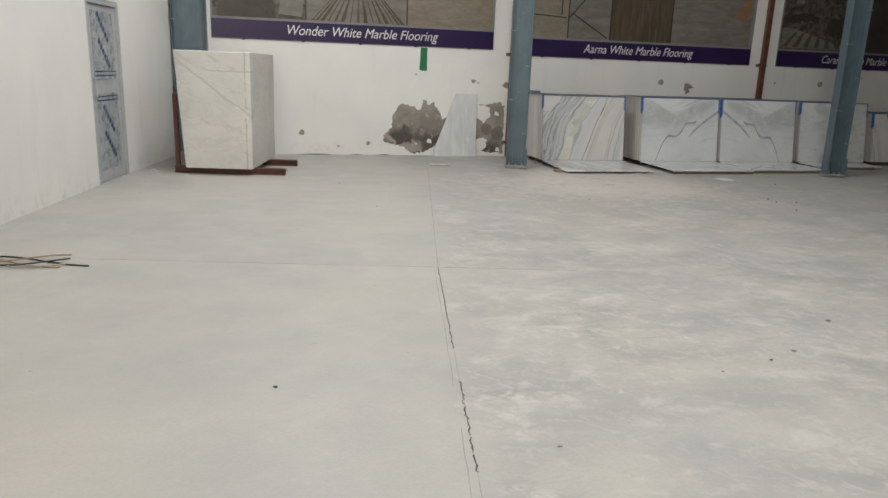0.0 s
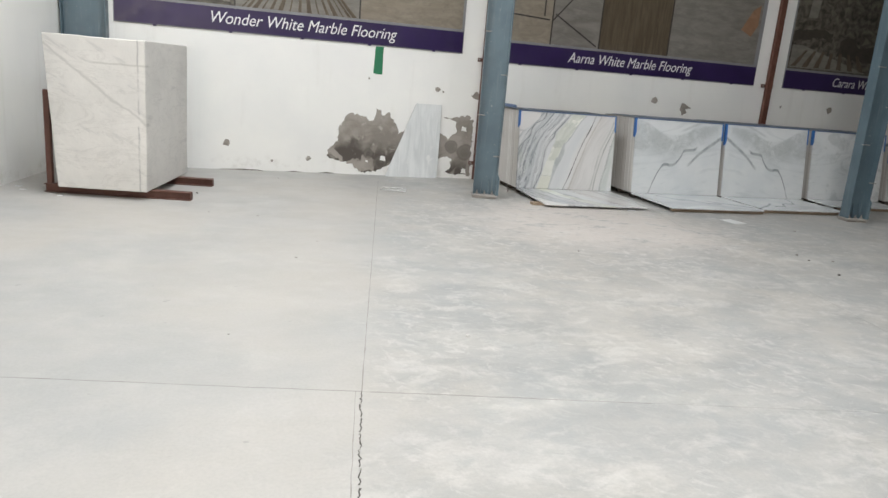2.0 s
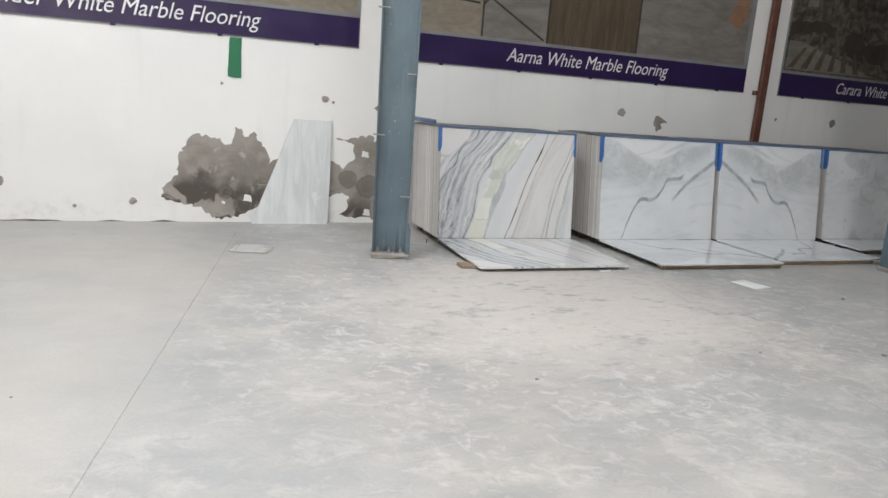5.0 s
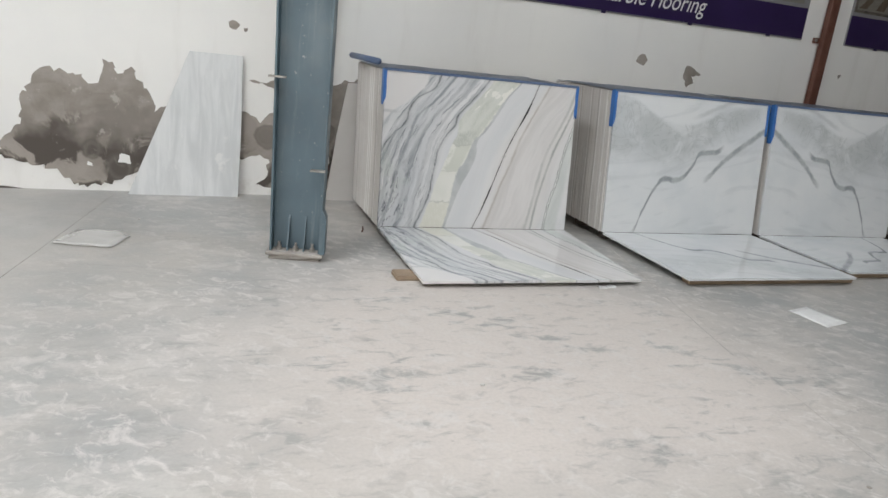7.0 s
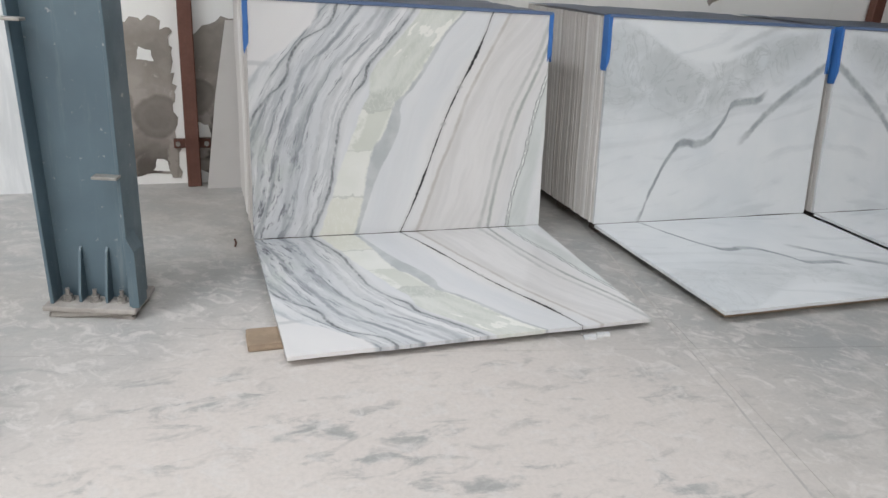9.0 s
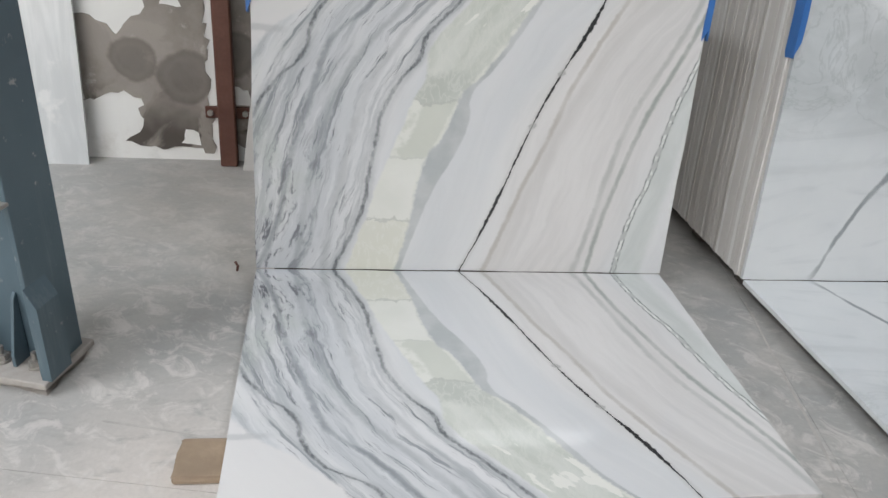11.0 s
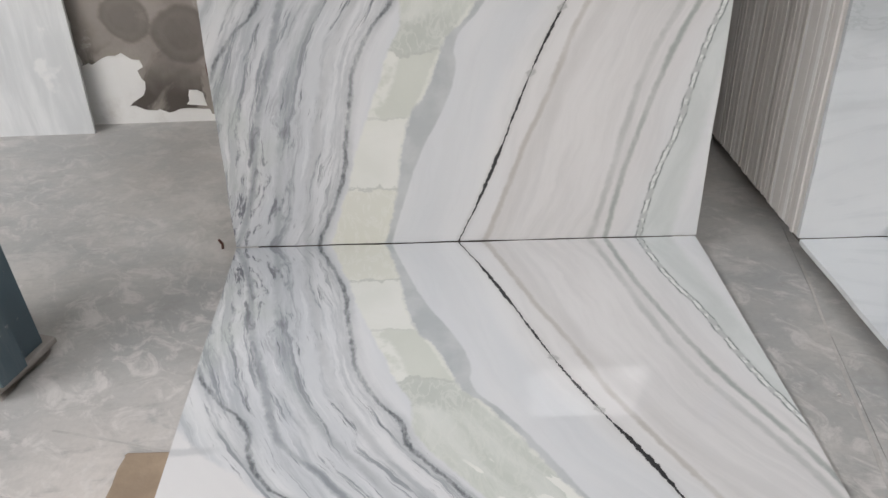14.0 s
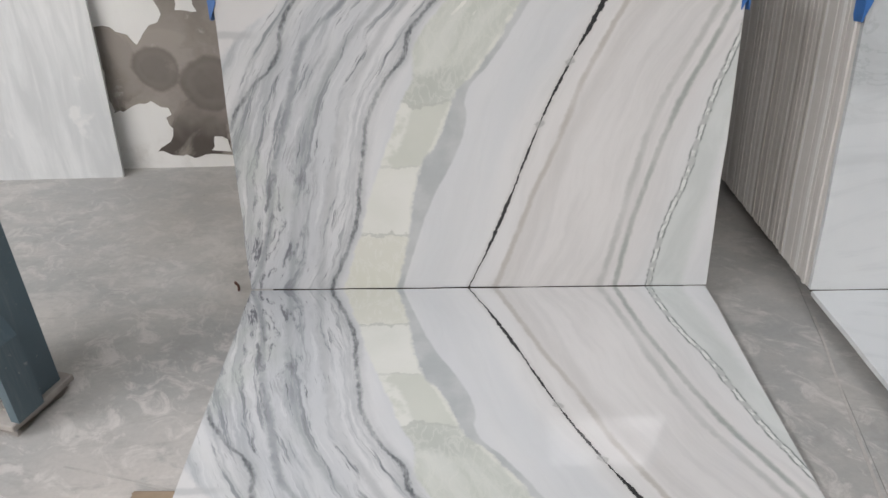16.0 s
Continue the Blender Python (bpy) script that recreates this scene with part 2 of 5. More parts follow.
def marble_striped():
    """White marble with slanting grey bands, a pale green seam and one black crack; u, v in metres from the slab's corner."""
    n = Nodes("striped_white_marble", 0.07, coords="UV")
    u, v, _ = n.split()
    wob = n.math("MULTIPLY", n.math("SUBTRACT", n.noise(3.5, 4, 0.6), 0.5), 0.07)
    jit = n.math("MULTIPLY", n.math("SUBTRACT", n.noise(22.0, 5, 0.65), 0.5), 0.026)
    fray = n.math("MULTIPLY", n.math("SUBTRACT", n.noise(70.0, 4, 0.65), 0.5), 0.012)
    wob2 = n.math("ADD", n.math("MULTIPLY", wob, 0.22), n.math("ADD", jit, fray))
    shear = n.curve(v, [(0, 0), (0.16, 0.07), (0.32, 0.107), (0.42, 0.122), (0.6, 0.175), (0.7, 0.215), (0.8, 0.275), (0.9, 0.335), (1.0, 0.42), (1.165, 0.555), (1.8, 1.0)], 1.8)
    s = n.math("ADD", n.math("ADD", n.math("SUBTRACT", u, shear), wob), n.math("MULTIPLY", jit, 0.5))

    def streak(across, along, z, detail=8, rough=0.68, distort=0.3):
        return n.noise(1.0, detail, rough, co=n.join(n.math("MULTIPLY", s, across), n.math("MULTIPLY", v, along), z), distort=distort)

    lines, thin, hair, soft = streak(13.0, 1.3, 0.0), streak(34.0, 2.6, 4.0), streak(70.0, 4.5, 7.0, 6, 0.7), streak(6.0, 0.9, 9.0, 3, 0.5)
    left = n.ramp(s, 0.34, 0.22)
    low = n.math("MULTIPLY", n.ramp(s, 0.20, 0.05), n.ramp(v, 0.75, 0.1))
    base = n.mix(n.ramp(soft, 0.35, 0.65), (0.69, 0.69, 0.69), (0.635, 0.645, 0.655))
    warm = n.math("MULTIPLY", n.ramp(s, 0.72, 0.9), n.ramp(s, 1.5, 1.2))
    base = n.mix(n.math("MULTIPLY", warm, 0.85), base, n.mix(n.ramp(lines, 0.3, 0.7), (0.70, 0.68, 0.665), (0.62, 0.60, 0.585)))
    base = n.mix(n.math("MULTIPLY", left, n.ramp(soft, 0.35, 0.62, 0.05, 0.6)), base, (0.50, 0.52, 0.54))
    c = n.mix(n.math("MULTIPLY", n.ramp(lines, 0.46, 0.60), n.math("ADD", n.math("MULTIPLY", left, 0.62), 0.06)), base, (0.38, 0.40, 0.42))
    c = n.mix(n.math("MULTIPLY", n.ramp(lines, 0.42, 0.30), n.math("MULTIPLY", left, 0.65)), c, (0.74, 0.735, 0.74))
    c = n.mix(n.math("MULTIPLY", n.ramp(thin, 0.55, 0.63), n.math("ADD", n.math("MULTIPLY", left, 0.72), 0.02)), c, (0.21, 0.225, 0.245))
    c = n.mix(n.math("MULTIPLY", n.ramp(thin, 0.43, 0.34), n.math("MULTIPLY", left, 0.5)), c, (0.72, 0.73, 0.73))
    dashes = n.math("MULTIPLY", n.ramp(hair, 0.58, 0.64), n.ramp(n.noise(6.0, 4, 0.6), 0.47, 0.58))
    c = n.mix(n.math("MULTIPLY", dashes, n.math("MULTIPLY", left, 0.8)), c, (0.13, 0.14, 0.155))
    tint = n.math("MULTIPLY", n.ramp(n.noise(3.2, 4), 0.47, 0.6), n.math("MULTIPLY", n.ramp(s, 0.16, 0.02), n.ramp(v, 0.95, 0.6)))
    c = n.mix(n.math("MULTIPLY", tint, 0.4), c, (0.47, 0.51, 0.47))
    for pts, w0, w1, amount, col in (
        ([(0, 0.0), (0.158, 0.069), (0.321, 0.107), (0.419, 0.121), (0.644, 0.196), (0.855, 0.274), (0.947, 0.376), (1.165, 0.56), (1.8, 1.0)], 0.003, 0.02, 0.65, (0.20, 0.215, 0.235)),
        ([(0, 0.144), (0.239, 0.177), (0.437, 0.215), (0.643, 0.285), (0.803, 0.367), (0.972, 0.514), (1.086, 0.604), (1.8, 1.1)], 0.003, 0.024, 0.5, (0.30, 0.315, 0.33)),
        ([(0, 0.247), (0.196, 0.272), (0.396, 0.314), (0.549, 0.351), (0.714, 0.415), (0.871, 0.51), (1.021, 0.619), (1.8, 1.2)], 0.003, 0.026, 0.45, (0.34, 0.355, 0.37)),
    ):
        c = n.mix(vein(n, u, v, wob2, pts, w0, w1, amount), c, col)
    blots = n.math("MULTIPLY", n.ramp(streak(26.0, 6.0, 2.0, 6, 0.7, 0.6), 0.50, 0.60), low)
    c = n.mix(n.math("MULTIPLY", blots, 0.85), c, (0.12, 0.125, 0.145))
    # the clean white corner beyond the last dark band
    corner = n.math("SUBTRACT", n.math("ADD", u, n.math("MULTIPLY", wob2, 1.4)), n.curve(v, [(0, 0.0), (0.70, 0.0), (0.788, 0.004), (0.89, 0.096), (0.94, 0.17), (1.006, 0.243), (1.071, 0.316), (1.165, 0.345), (1.8, 0.6)], 1.8))
    white = n.math("MULTIPLY", n.ramp(corner, 0.015, -0.012), n.ramp(v, 0.78, 0.82))
    c = n.mix(white, c, n.mix(n.ramp(soft, 0.3, 0.7), (0.72, 0.705, 0.695), (0.685, 0.675, 0.67)))
    wisp = n.math("MULTIPLY", n.ramp(n.math("ABSOLUTE", n.math("SUBTRACT", n.math("ADD", v, wob2), 0.872)), 0.004, 0.018, 0.6, 0.0), n.ramp(u, 0.14, 0.08))
    c = n.mix(wisp, c, (0.46, 0.47, 0.48))
    dots = n.ramp(n.noise(60.0, 5, 0.7, co=n.scaled((1.0, 0.45, 1.0))), 0.36, 0.60, 0.5, 1.0)
    dark_left = [(0, 0.0), (0.55, 0.0), (0.591, 0.008), (0.699, 0.077), (0.795, 0.174), (0.89, 0.199), (0.981, 0.258), (1.025, 0.33), (1.062, 0.39), (1.165, 0.44), (1.8, 0.8)]
    dark_seam = [(0, 0.285), (0.036, 0.30), (0.173, 0.363), (0.275, 0.395), (0.395, 0.411), (0.51, 0.433), (0.604, 0.449), (0.713, 0.504), (0.801, 0.572), (0.87, 0.592), (0.963, 0.669), (1.082, 0.774), (1.168, 0.842), (1.8, 1.3)]
    for pts in (dark_left, dark_seam):
        off = n.ramp(v, 0.55, 0.62) if pts is dark_left else 1.0
        c = n.mix(n.math("MULTIPLY", vein(n, u, v, wob2, pts, 0.006, 0.04, 0.55), off), c, (0.40, 0.415, 0.43))
        c = n.mix(n.math("MULTIPLY", n.math("MULTIPLY", vein(n, u, v, wob2, pts, 0.002, 0.012, 0.95), dots), off), c, (0.13, 0.14, 0.15))
    # the green seam between two bounds, with a grey selvage
    uw = n.math("ADD", u, wob2)
    lo = n.math("SUBTRACT", uw, n.curve(v, [(0, 0.326), (0.224, 0.404), (0.335, 0.436), (0.49, 0.495), (0.566, 0.525), (0.649, 0.552), (0.739, 0.598), (0.827, 0.602), (0.878, 0.63), (0.946, 0.69), (1.045, 0.778), (1.144, 0.86), (1.8, 1.35)], 1.8))
    hi = n.math("SUBTRACT", uw, n.curve(v, [(0, 0.523), (0.21, 0.57), (0.332, 0.587), (0.45, 0.623), (0.526, 0.671), (0.61, 0.704), (0.68, 0.73), (0.737, 0.785), (0.851, 0.87), (0.953, 0.935), (1.028, 0.985), (1.166, 1.105), (1.8, 1.6)], 1.8))
    edge = n.math("SUBTRACT", n.math("ADD", u, n.math("MULTIPLY", wob2, 0.4)), n.curve(v, [(0, 0.54), (0.147, 0.585), (0.311, 0.643), (0.497, 0.736), (0.6, 0.766), (0.674, 0.764), (0.781, 0.845), (0.885, 0.915), (0.953, 0.957), (1.027, 1.0), (1.167, 1.122), (1.8, 1.62)], 1.8))
    grey = n.math("MULTIPLY", n.ramp(hi, -0.02, 0.0), n.ramp(edge, 0.006, -0.004))
    c = n.mix(n.math("MULTIPLY", grey, 0.92), c, n.mix(n.ramp(n.noise(6.0, 4), 0.35, 0.65), (0.42, 0.44, 0.445), (0.53, 0.545, 0.545)))
    vz = n.math("ADD", n.math("ADD", v, n.math("MULTIPLY", n.math("SUBTRACT", n.noise(9.0, 5, 0.65), 0.5), 0.11)), n.math("MULTIPLY", u, 0.04))
    scrib = n.ramp(n.math("ABSOLUTE", n.math("SUBTRACT", n.noise(15.0, 5, 0.65, co=n.scaled((1.4, 0.7, 1.0)), distort=0.7), 0.5)), 0.0, 0.05, 1.0, 0.0)
    patch = n.noise(5.0, 5, 0.6, distort=0.4)
    cream = n.mix(n.ramp(patch, 0.35, 0.65), (0.745, 0.74, 0.69), (0.69, 0.695, 0.635))
    foot = n.mix(n.math("MULTIPLY", scrib, 0.5), (0.665, 0.66, 0.575), (0.76, 0.755, 0.70))
    olive = n.mix(n.ramp(patch, 0.3, 0.7), (0.60, 0.615, 0.545), (0.55, 0.57, 0.50))
    rim = n.math("MULTIPLY", n.ramp(lo, 0.055, 0.035), n.ramp(n.noise(12.0, 4), 0.35, 0.5))
    olive = n.mix(rim, olive, (0.72, 0.72, 0.665))
    shade = n.mix(n.math("MULTIPLY", scrib, 0.4), n.mix(n.ramp(patch, 0.3, 0.7), (0.42, 0.45, 0.40), (0.50, 0.525, 0.475)), (0.70, 0.70, 0.65))
    drift = n.noise(1.0, 5, 0.6, co=n.join(n.math("MULTIPLY", s, 11.0), n.math("MULTIPLY", v, 3.0), 5.0), distort=0.6)
    upper = n.mix(n.ramp(drift, 0.36, 0.64), (0.50, 0.53, 0.47), (0.62, 0.635, 0.585))
    upper = n.mix(n.math("MULTIPLY", scrib, 0.3), upper, (0.70, 0.70, 0.64))
    upper = n.mix(n.math("MULTIPLY", n.ramp(n.noise(1.0, 3, 0.5, co=n.join(n.math("MULTIPLY", s, 14.0), n.math("MULTIPLY", v, 9.0), 3.0)), 0.57, 0.60), n.ramp(v, 0.88, 0.96)), upper, (0.77, 0.765, 0.71))
    gcol = n.mix(n.ramp(vz, 0.215, 0.235), foot, cream)
    gcol = n.mix(n.ramp(vz, 0.455, 0.475), gcol, olive)
    gcol = n.mix(n.ramp(vz, 0.665, 0.69), gcol, shade)
    gcol = n.mix(n.ramp(vz, 0.76, 0.80), gcol, upper)
    for at, k in ((0.225, 0.55), (0.465, 0.35), (0.678, 0.5)):
        gcol = n.mix(n.ramp(n.math("ABSOLUTE", n.math("SUBTRACT", vz, at)), 0.0015, 0.007, k, 0.0), gcol, (0.36, 0.375, 0.34))
    gcol = n.mix(0.22, gcol, (0.74, 0.74, 0.72))
    c = n.mix(n.math("MULTIPLY", n.ramp(lo, -0.004, 0.01), n.ramp(hi, 0.005, -0.01)), c, gcol)
    lip = n.math("MULTIPLY", n.ramp(n.math("ABSOLUTE", n.math("ADD", hi, 0.004)), 0.003, 0.012, 0.7, 0.0), n.ramp(v, 0.2, 0.32))
    c = n.mix(n.math("MULTIPLY", lip, n.ramp(n.noise(14.0, 3), 0.4, 0.55)), c, (0.73, 0.73, 0.67))
    # right of the crack: a tan line, two faint lines, and a beaded vein with a pale green selvage
    beads = [(0, 1.405), (0.13, 1.422), (0.297, 1.461), (0.377, 1.49), (0.515, 1.516), (0.684, 1.555), (0.81, 1.595), (1.0, 1.65), (1.8, 1.79)]
    past = n.math("SUBTRACT", n.math("ADD", u, n.math("MULTIPLY", wob2, 0.6)), n.curve(v, beads, 1.8))
    rest = n.math("SUBTRACT", uw, n.curve(v, [(0, 1.506), (0.233, 1.546), (0.376, 1.57), (0.533, 1.595), (0.8, 1.66), (1.8, 1.79)], 1.8))
    sel = n.math("MULTIPLY", n.ramp(past, 0.0, 0.012), n.ramp(rest, 0.03, -0.01))
    c = n.mix(n.math("MULTIPLY", sel, 0.75), c, n.mix(n.ramp(drift, 0.35, 0.65), (0.53, 0.56, 0.54), (0.61, 0.635, 0.615)))
    for pts, w0, w1, amount, col in (
        ([(0, 0.866), (0.244, 0.957), (0.325, 0.984), (0.559, 1.079), (0.707, 1.128), (0.822, 1.185), (1.067, 1.318), (1.165, 1.37), (1.8, 1.7)], 0.003, 0.016, 0.75, (0.44, 0.41, 0.375)),
        ([(0, 0.90), (0.25, 1.0), (0.5, 1.09), (0.95, 1.30), (1.2, 1.43), (1.8, 1.75)], 0.006, 0.05, 0.3, (0.54, 0.52, 0.50)),
        ([(0, 1.232), (0.238, 1.289), (0.39, 1.317), (0.63, 1.383), (0.82, 1.475), (1.067, 1.582), (1.8, 1.76)], 0.003, 0.019, 0.7, (0.42, 0.43, 0.415)),
        ([(0, 1.287), (0.237, 1.328), (0.439, 1.38), (0.666, 1.454), (0.846, 1.536), (1.1, 1.63), (1.8, 1.77)], 0.003, 0.016, 0.85, (0.32, 0.34, 0.32)),
    ):
        c = n.mix(vein(n, u, v, n.math("MULTIPLY", wob2, 0.7), pts, w0, w1, amount), c, col)
    bead = n.math("ABSOLUTE", past)
    gap = n.ramp(n.noise(28.0, 3, 0.6), 0.42, 0.56)
    c = n.mix(n.math("MULTIPLY", n.ramp(bead, 0.008, 0.015, 0.95, 0.0), n.math("ADD", n.math("MULTIPLY", gap, 0.6), 0.4)), c, (0.20, 0.22, 0.21))
    c = n.mix(n.math("MULTIPLY", n.ramp(bead, 0.0075, 0.004), gap), c, (0.70, 0.71, 0.69))
    # the black crack swells and thins
    crack = n.curve(v, [(0, 0.773), (0.194, 0.86), (0.357, 0.922), (0.582, 1.004), (0.779, 1.093), (0.875, 1.146), (1.01, 1.209), (1.114, 1.25), (1.165, 1.27), (1.8, 1.6)], 1.8)
    d = n.math("ABSOLUTE", n.math("SUBTRACT", n.math("ADD", u, n.math("ADD", n.math("MULTIPLY", jit, 0.45), n.math("MULTIPLY", fray, 0.8))), crack))
    swell = n.curve(v, [(0, 0.30), (0.1, 0.26), (0.2, 0.62), (0.3, 0.66), (0.38, 0.28), (0.5, 0.40), (0.58, 0.24), (0.66, 0.5), (0.74, 0.5), (0.79, 0.24), (0.85, 0.66), (0.93, 0.9), (1.0, 0.62), (1.08, 0.26), (1.165, 0.24), (1.8, 0.4)], 1.8)
    near = n.math("DIVIDE", d, n.math("MULTIPLY", swell, n.ramp(n.noise(40.0, 3), 0.3, 0.7, 0.006, 0.012)))
    c = n.mix(n.ramp(d, 0.004, 0.02, 0.3, 0.0), c, (0.42, 0.40, 0.385))
    c = n.mix(n.ramp(near, 0.75, 1.25, 0.97, 0.0), c, (0.022, 0.022, 0.024))
    for at in (0.58, 0.775):
        knot = n.math("ADD", d, n.math("ABSOLUTE", n.math("SUBTRACT", n.math("ADD", v, jit), at)))
        c = n.mix(n.ramp(knot, 0.012, 0.022, 0.7, 0.0), c, (0.38, 0.375, 0.365))
    return n.done(c, n.ramp(n.noise(6.0, 3), 0.3, 0.7, 0.012, 0.03))


def marble_cloudy(name, veins=True, cloud=1.0):
    """Pale blue-grey marble with a grey cloud along the top and broken grey veins."""
    n = Nodes(name, 0.07, coords="UV")
    u, v, _ = n.split()
    wob = n.math("MULTIPLY", n.math("SUBTRACT", n.noise(4.0, 5, 0.6), 0.5), 0.08)
    jit = n.math("ADD", n.math("MULTIPLY", wob, 0.35), n.math("MULTIPLY", n.math("SUBTRACT", n.noise(24.0, 4), 0.5), 0.03))
    c = n.mix(n.ramp(n.noise(1.6, 4), 0.35, 0.65), (0.70, 0.715, 0.72), (0.63, 0.655, 0.67))
    flow = n.noise(1.0, 6, 0.6, co=n.join(n.math("MULTIPLY", u, 1.6), n.math("ADD", n.math("MULTIPLY", v, 7.0), n.math("MULTIPLY", u, -1.5)), 2.0), distort=0.8)
    c = n.mix(n.ramp(flow, 0.50, 0.66, 0.0, 0.5), c, (0.53, 0.555, 0.57))
    if veins:
        low = n.curve(u, [(0, 0.60), (0.059, 0.60), (0.369, 0.60), (0.598, 0.55), (0.842, 0.64), (1.156, 0.80), (1.576, 1.0), (1.8, 1.05)], 1.8)
        top = n.curve(u, [(0, 1.16), (0.2, 1.13), (0.371, 1.04), (0.637, 0.945), (0.919, 1.01), (1.096, 1.08), (1.532, 1.17), (1.8, 1.2)], 1.8)
        vw = n.math("ADD", v, n.math("MULTIPLY", wob, 1.2))
        band = n.math("MULTIPLY", n.ramp(n.math("SUBTRACT", vw, low), -0.06, 0.16), n.ramp(n.math("SUBTRACT", top, vw), -0.015, 0.03))
        dark = n.ramp(n.noise(3.6, 7, 0.6, distort=0.7), 0.30, 0.62, 0.25, 1.0)
        c = n.mix(n.math("MULTIPLY", band, n.math("MULTIPLY", dark, 0.72 * cloud)), c, (0.43, 0.455, 0.46))
        rings = n.ramp(n.math("ABSOLUTE", n.math("SUBTRACT", n.noise(5.0, 6, 0.62, distort=1.2), 0.5)), 0.0, 0.03, 1.0, 0.0)
        c = n.mix(n.math("MULTIPLY", rings, n.math("MULTIPLY", band, 0.35 * cloud)), c, (0.33, 0.355, 0.36))
        upper = n.math("MULTIPLY", n.ramp(n.math("ABSOLUTE", n.math("SUBTRACT", vw, n.math("ADD", top, 0.05))), 0.004, 0.03, 0.5 * cloud, 0.0), n.ramp(u, 0.75, 0.95))
        c = n.mix(upper, c, (0.42, 0.44, 0.45))
        for pts, w0, w1, a, u0, u1 in (
            ([(0, 0.0), (0.285, 0.0), (0.366, 0.17), (0.522, 0.45), (0.56, 0.477), (0.706, 0.468), (0.864, 0.629), (0.898, 0.70), (1.0, 0.72), (1.094, 0.735), (1.162, 0.782), (1.8, 1.1)], 0.010, 0.034, 0.9, 0.29, 1.16),
            ([(0, 0.0), (0.90, 0.45), (1.007, 0.493), (1.187, 0.665), (1.395, 0.813), (1.592, 0.946), (1.8, 1.08)], 0.010, 0.042, 0.8, 0.98, 1.79),
        ):
            m = vein(n, v, u, jit, pts, w0, w1, a)
            c = n.mix(n.math("MULTIPLY", m, n.math("MULTIPLY", n.ramp(u, u0 - 0.02, u0 + 0.06), n.ramp(u, u1 + 0.02, u1 - 0.06))), c, (0.25, 0.27, 0.285))
        c = n.mix(vein(n, v, u, jit, [(0, 0.45), (0.5, 0.52), (1.0, 0.66), (1.8, 0.8)], 0.003, 0.03, 0.22), c, (0.5, 0.52, 0.53))
    else:
        c = n.mix(n.ramp(n.noise(3.0, 6, 0.65, distort=1.0), 0.5, 0.62, 0.0, 0.5), c, (0.43, 0.455, 0.46))
    return n.done(c, n.ramp(n.noise(6.0, 3), 0.3, 0.7, 0.012, 0.03))


def slab_edge_material():
    n = Nodes("sawn_marble_edge", 0.65)
    r = n.random()
    c = n.mix(r, (0.54, 0.515, 0.49), (0.60, 0.58, 0.555))
    c = n.mix(n.ramp(r, 0.90, 0.93), c, (0.72, 0.71, 0.69))
    c = n.mix(n.ramp(r, 0.10, 0.07), c, (0.46, 0.435, 0.41))
    c = n.mix(n.ramp(n.noise(3.0, 5), 0.45, 0.7, 0.0, 0.4), c, (0.44, 0.405, 0.375))
    n.bump(n.noise(50.0, 3), 0.15, 0.003)
    return n.done(c)


def rough_block_material():
    n = Nodes("sawn_white_marble", 0.6)
    w = n.noise(1.0, 6, 0.65, co=n.scaled((1.6, 1.6, 4.2)), distort=1.1)
    c = n.mix(n.ramp(n.noise(2.0, 5), 0.3, 0.7), (0.68, 0.655, 0.62), (0.60, 0.58, 0.55))
    line = n.ramp(n.math("ABSOLUTE", n.math("SUBTRACT", w, 0.52)), 0.0, 0.03, 1.0, 0.0)
    c = n.mix(n.math("MULTIPLY", line, 0.2), c, (0.36, 0.34, 0.32))
    x, y, z = n.split()
    diag = n.math("ADD", z, n.math("MULTIPLY", x, 0.75))
    d2 = n.math("ABSOLUTE", n.math("SUBTRACT", n.math("ADD", diag, n.math("MULTIPLY", n.noise(3.0, 4), 0.16)), 1.40))
    front = n.math("LESS_THAN", y, -0.2)
    c = n.mix(n.math("MULTIPLY", n.ramp(d2, 0.002, 0.03, 0.3, 0.0), front), c, (0.22, 0.21, 0.2))
    tilt = n.join(n.math("ADD", n.math("MULTIPLY", x, 2.2), n.math("MULTIPLY", y, 1.5)), n.math("ADD", n.math("MULTIPLY", z, 9.0), n.math("MULTIPLY", x, 5.0)), 0.0)
    run = n.noise(1.0, 7, 0.65, co=tilt, distort=0.5)
    c = n.mix(n.ramp(run, 0.56, 0.66, 0.0, 0.4), c, (0.42, 0.41, 0.40))
    seam = n.ramp(n.math("ABSOLUTE", n.math("SUBTRACT", n.math("ADD", x, n.math("MULTIPLY", n.noise(7.0, 4), 0.03)), 0.565)), 0.003, 0.014, 0.6, 0.0)
    c = n.mix(n.math("MULTIPLY", n.math("MULTIPLY", seam, front), n.ramp(n.noise(5.0, 5, 0.7), 0.35, 0.6)), c, (0.26, 0.25, 0.24))
    saw = n.math("MULTIPLY", n.ramp(n.math("ABSOLUTE", n.math("SUBTRACT", n.math("ADD", z, n.math("MULTIPLY", n.noise(9.0, 3), 0.02)), 1.50)), 0.003, 0.016, 0.5, 0.0), n.math("MULTIPLY", n.ramp(x, 0.02, 0.1), front))
    c = n.mix(saw, c, (0.38, 0.36, 0.33))
    n.bump(n.noise(18.0, 6, 0.7), 0.35, 0.01)
    return n.done(c)


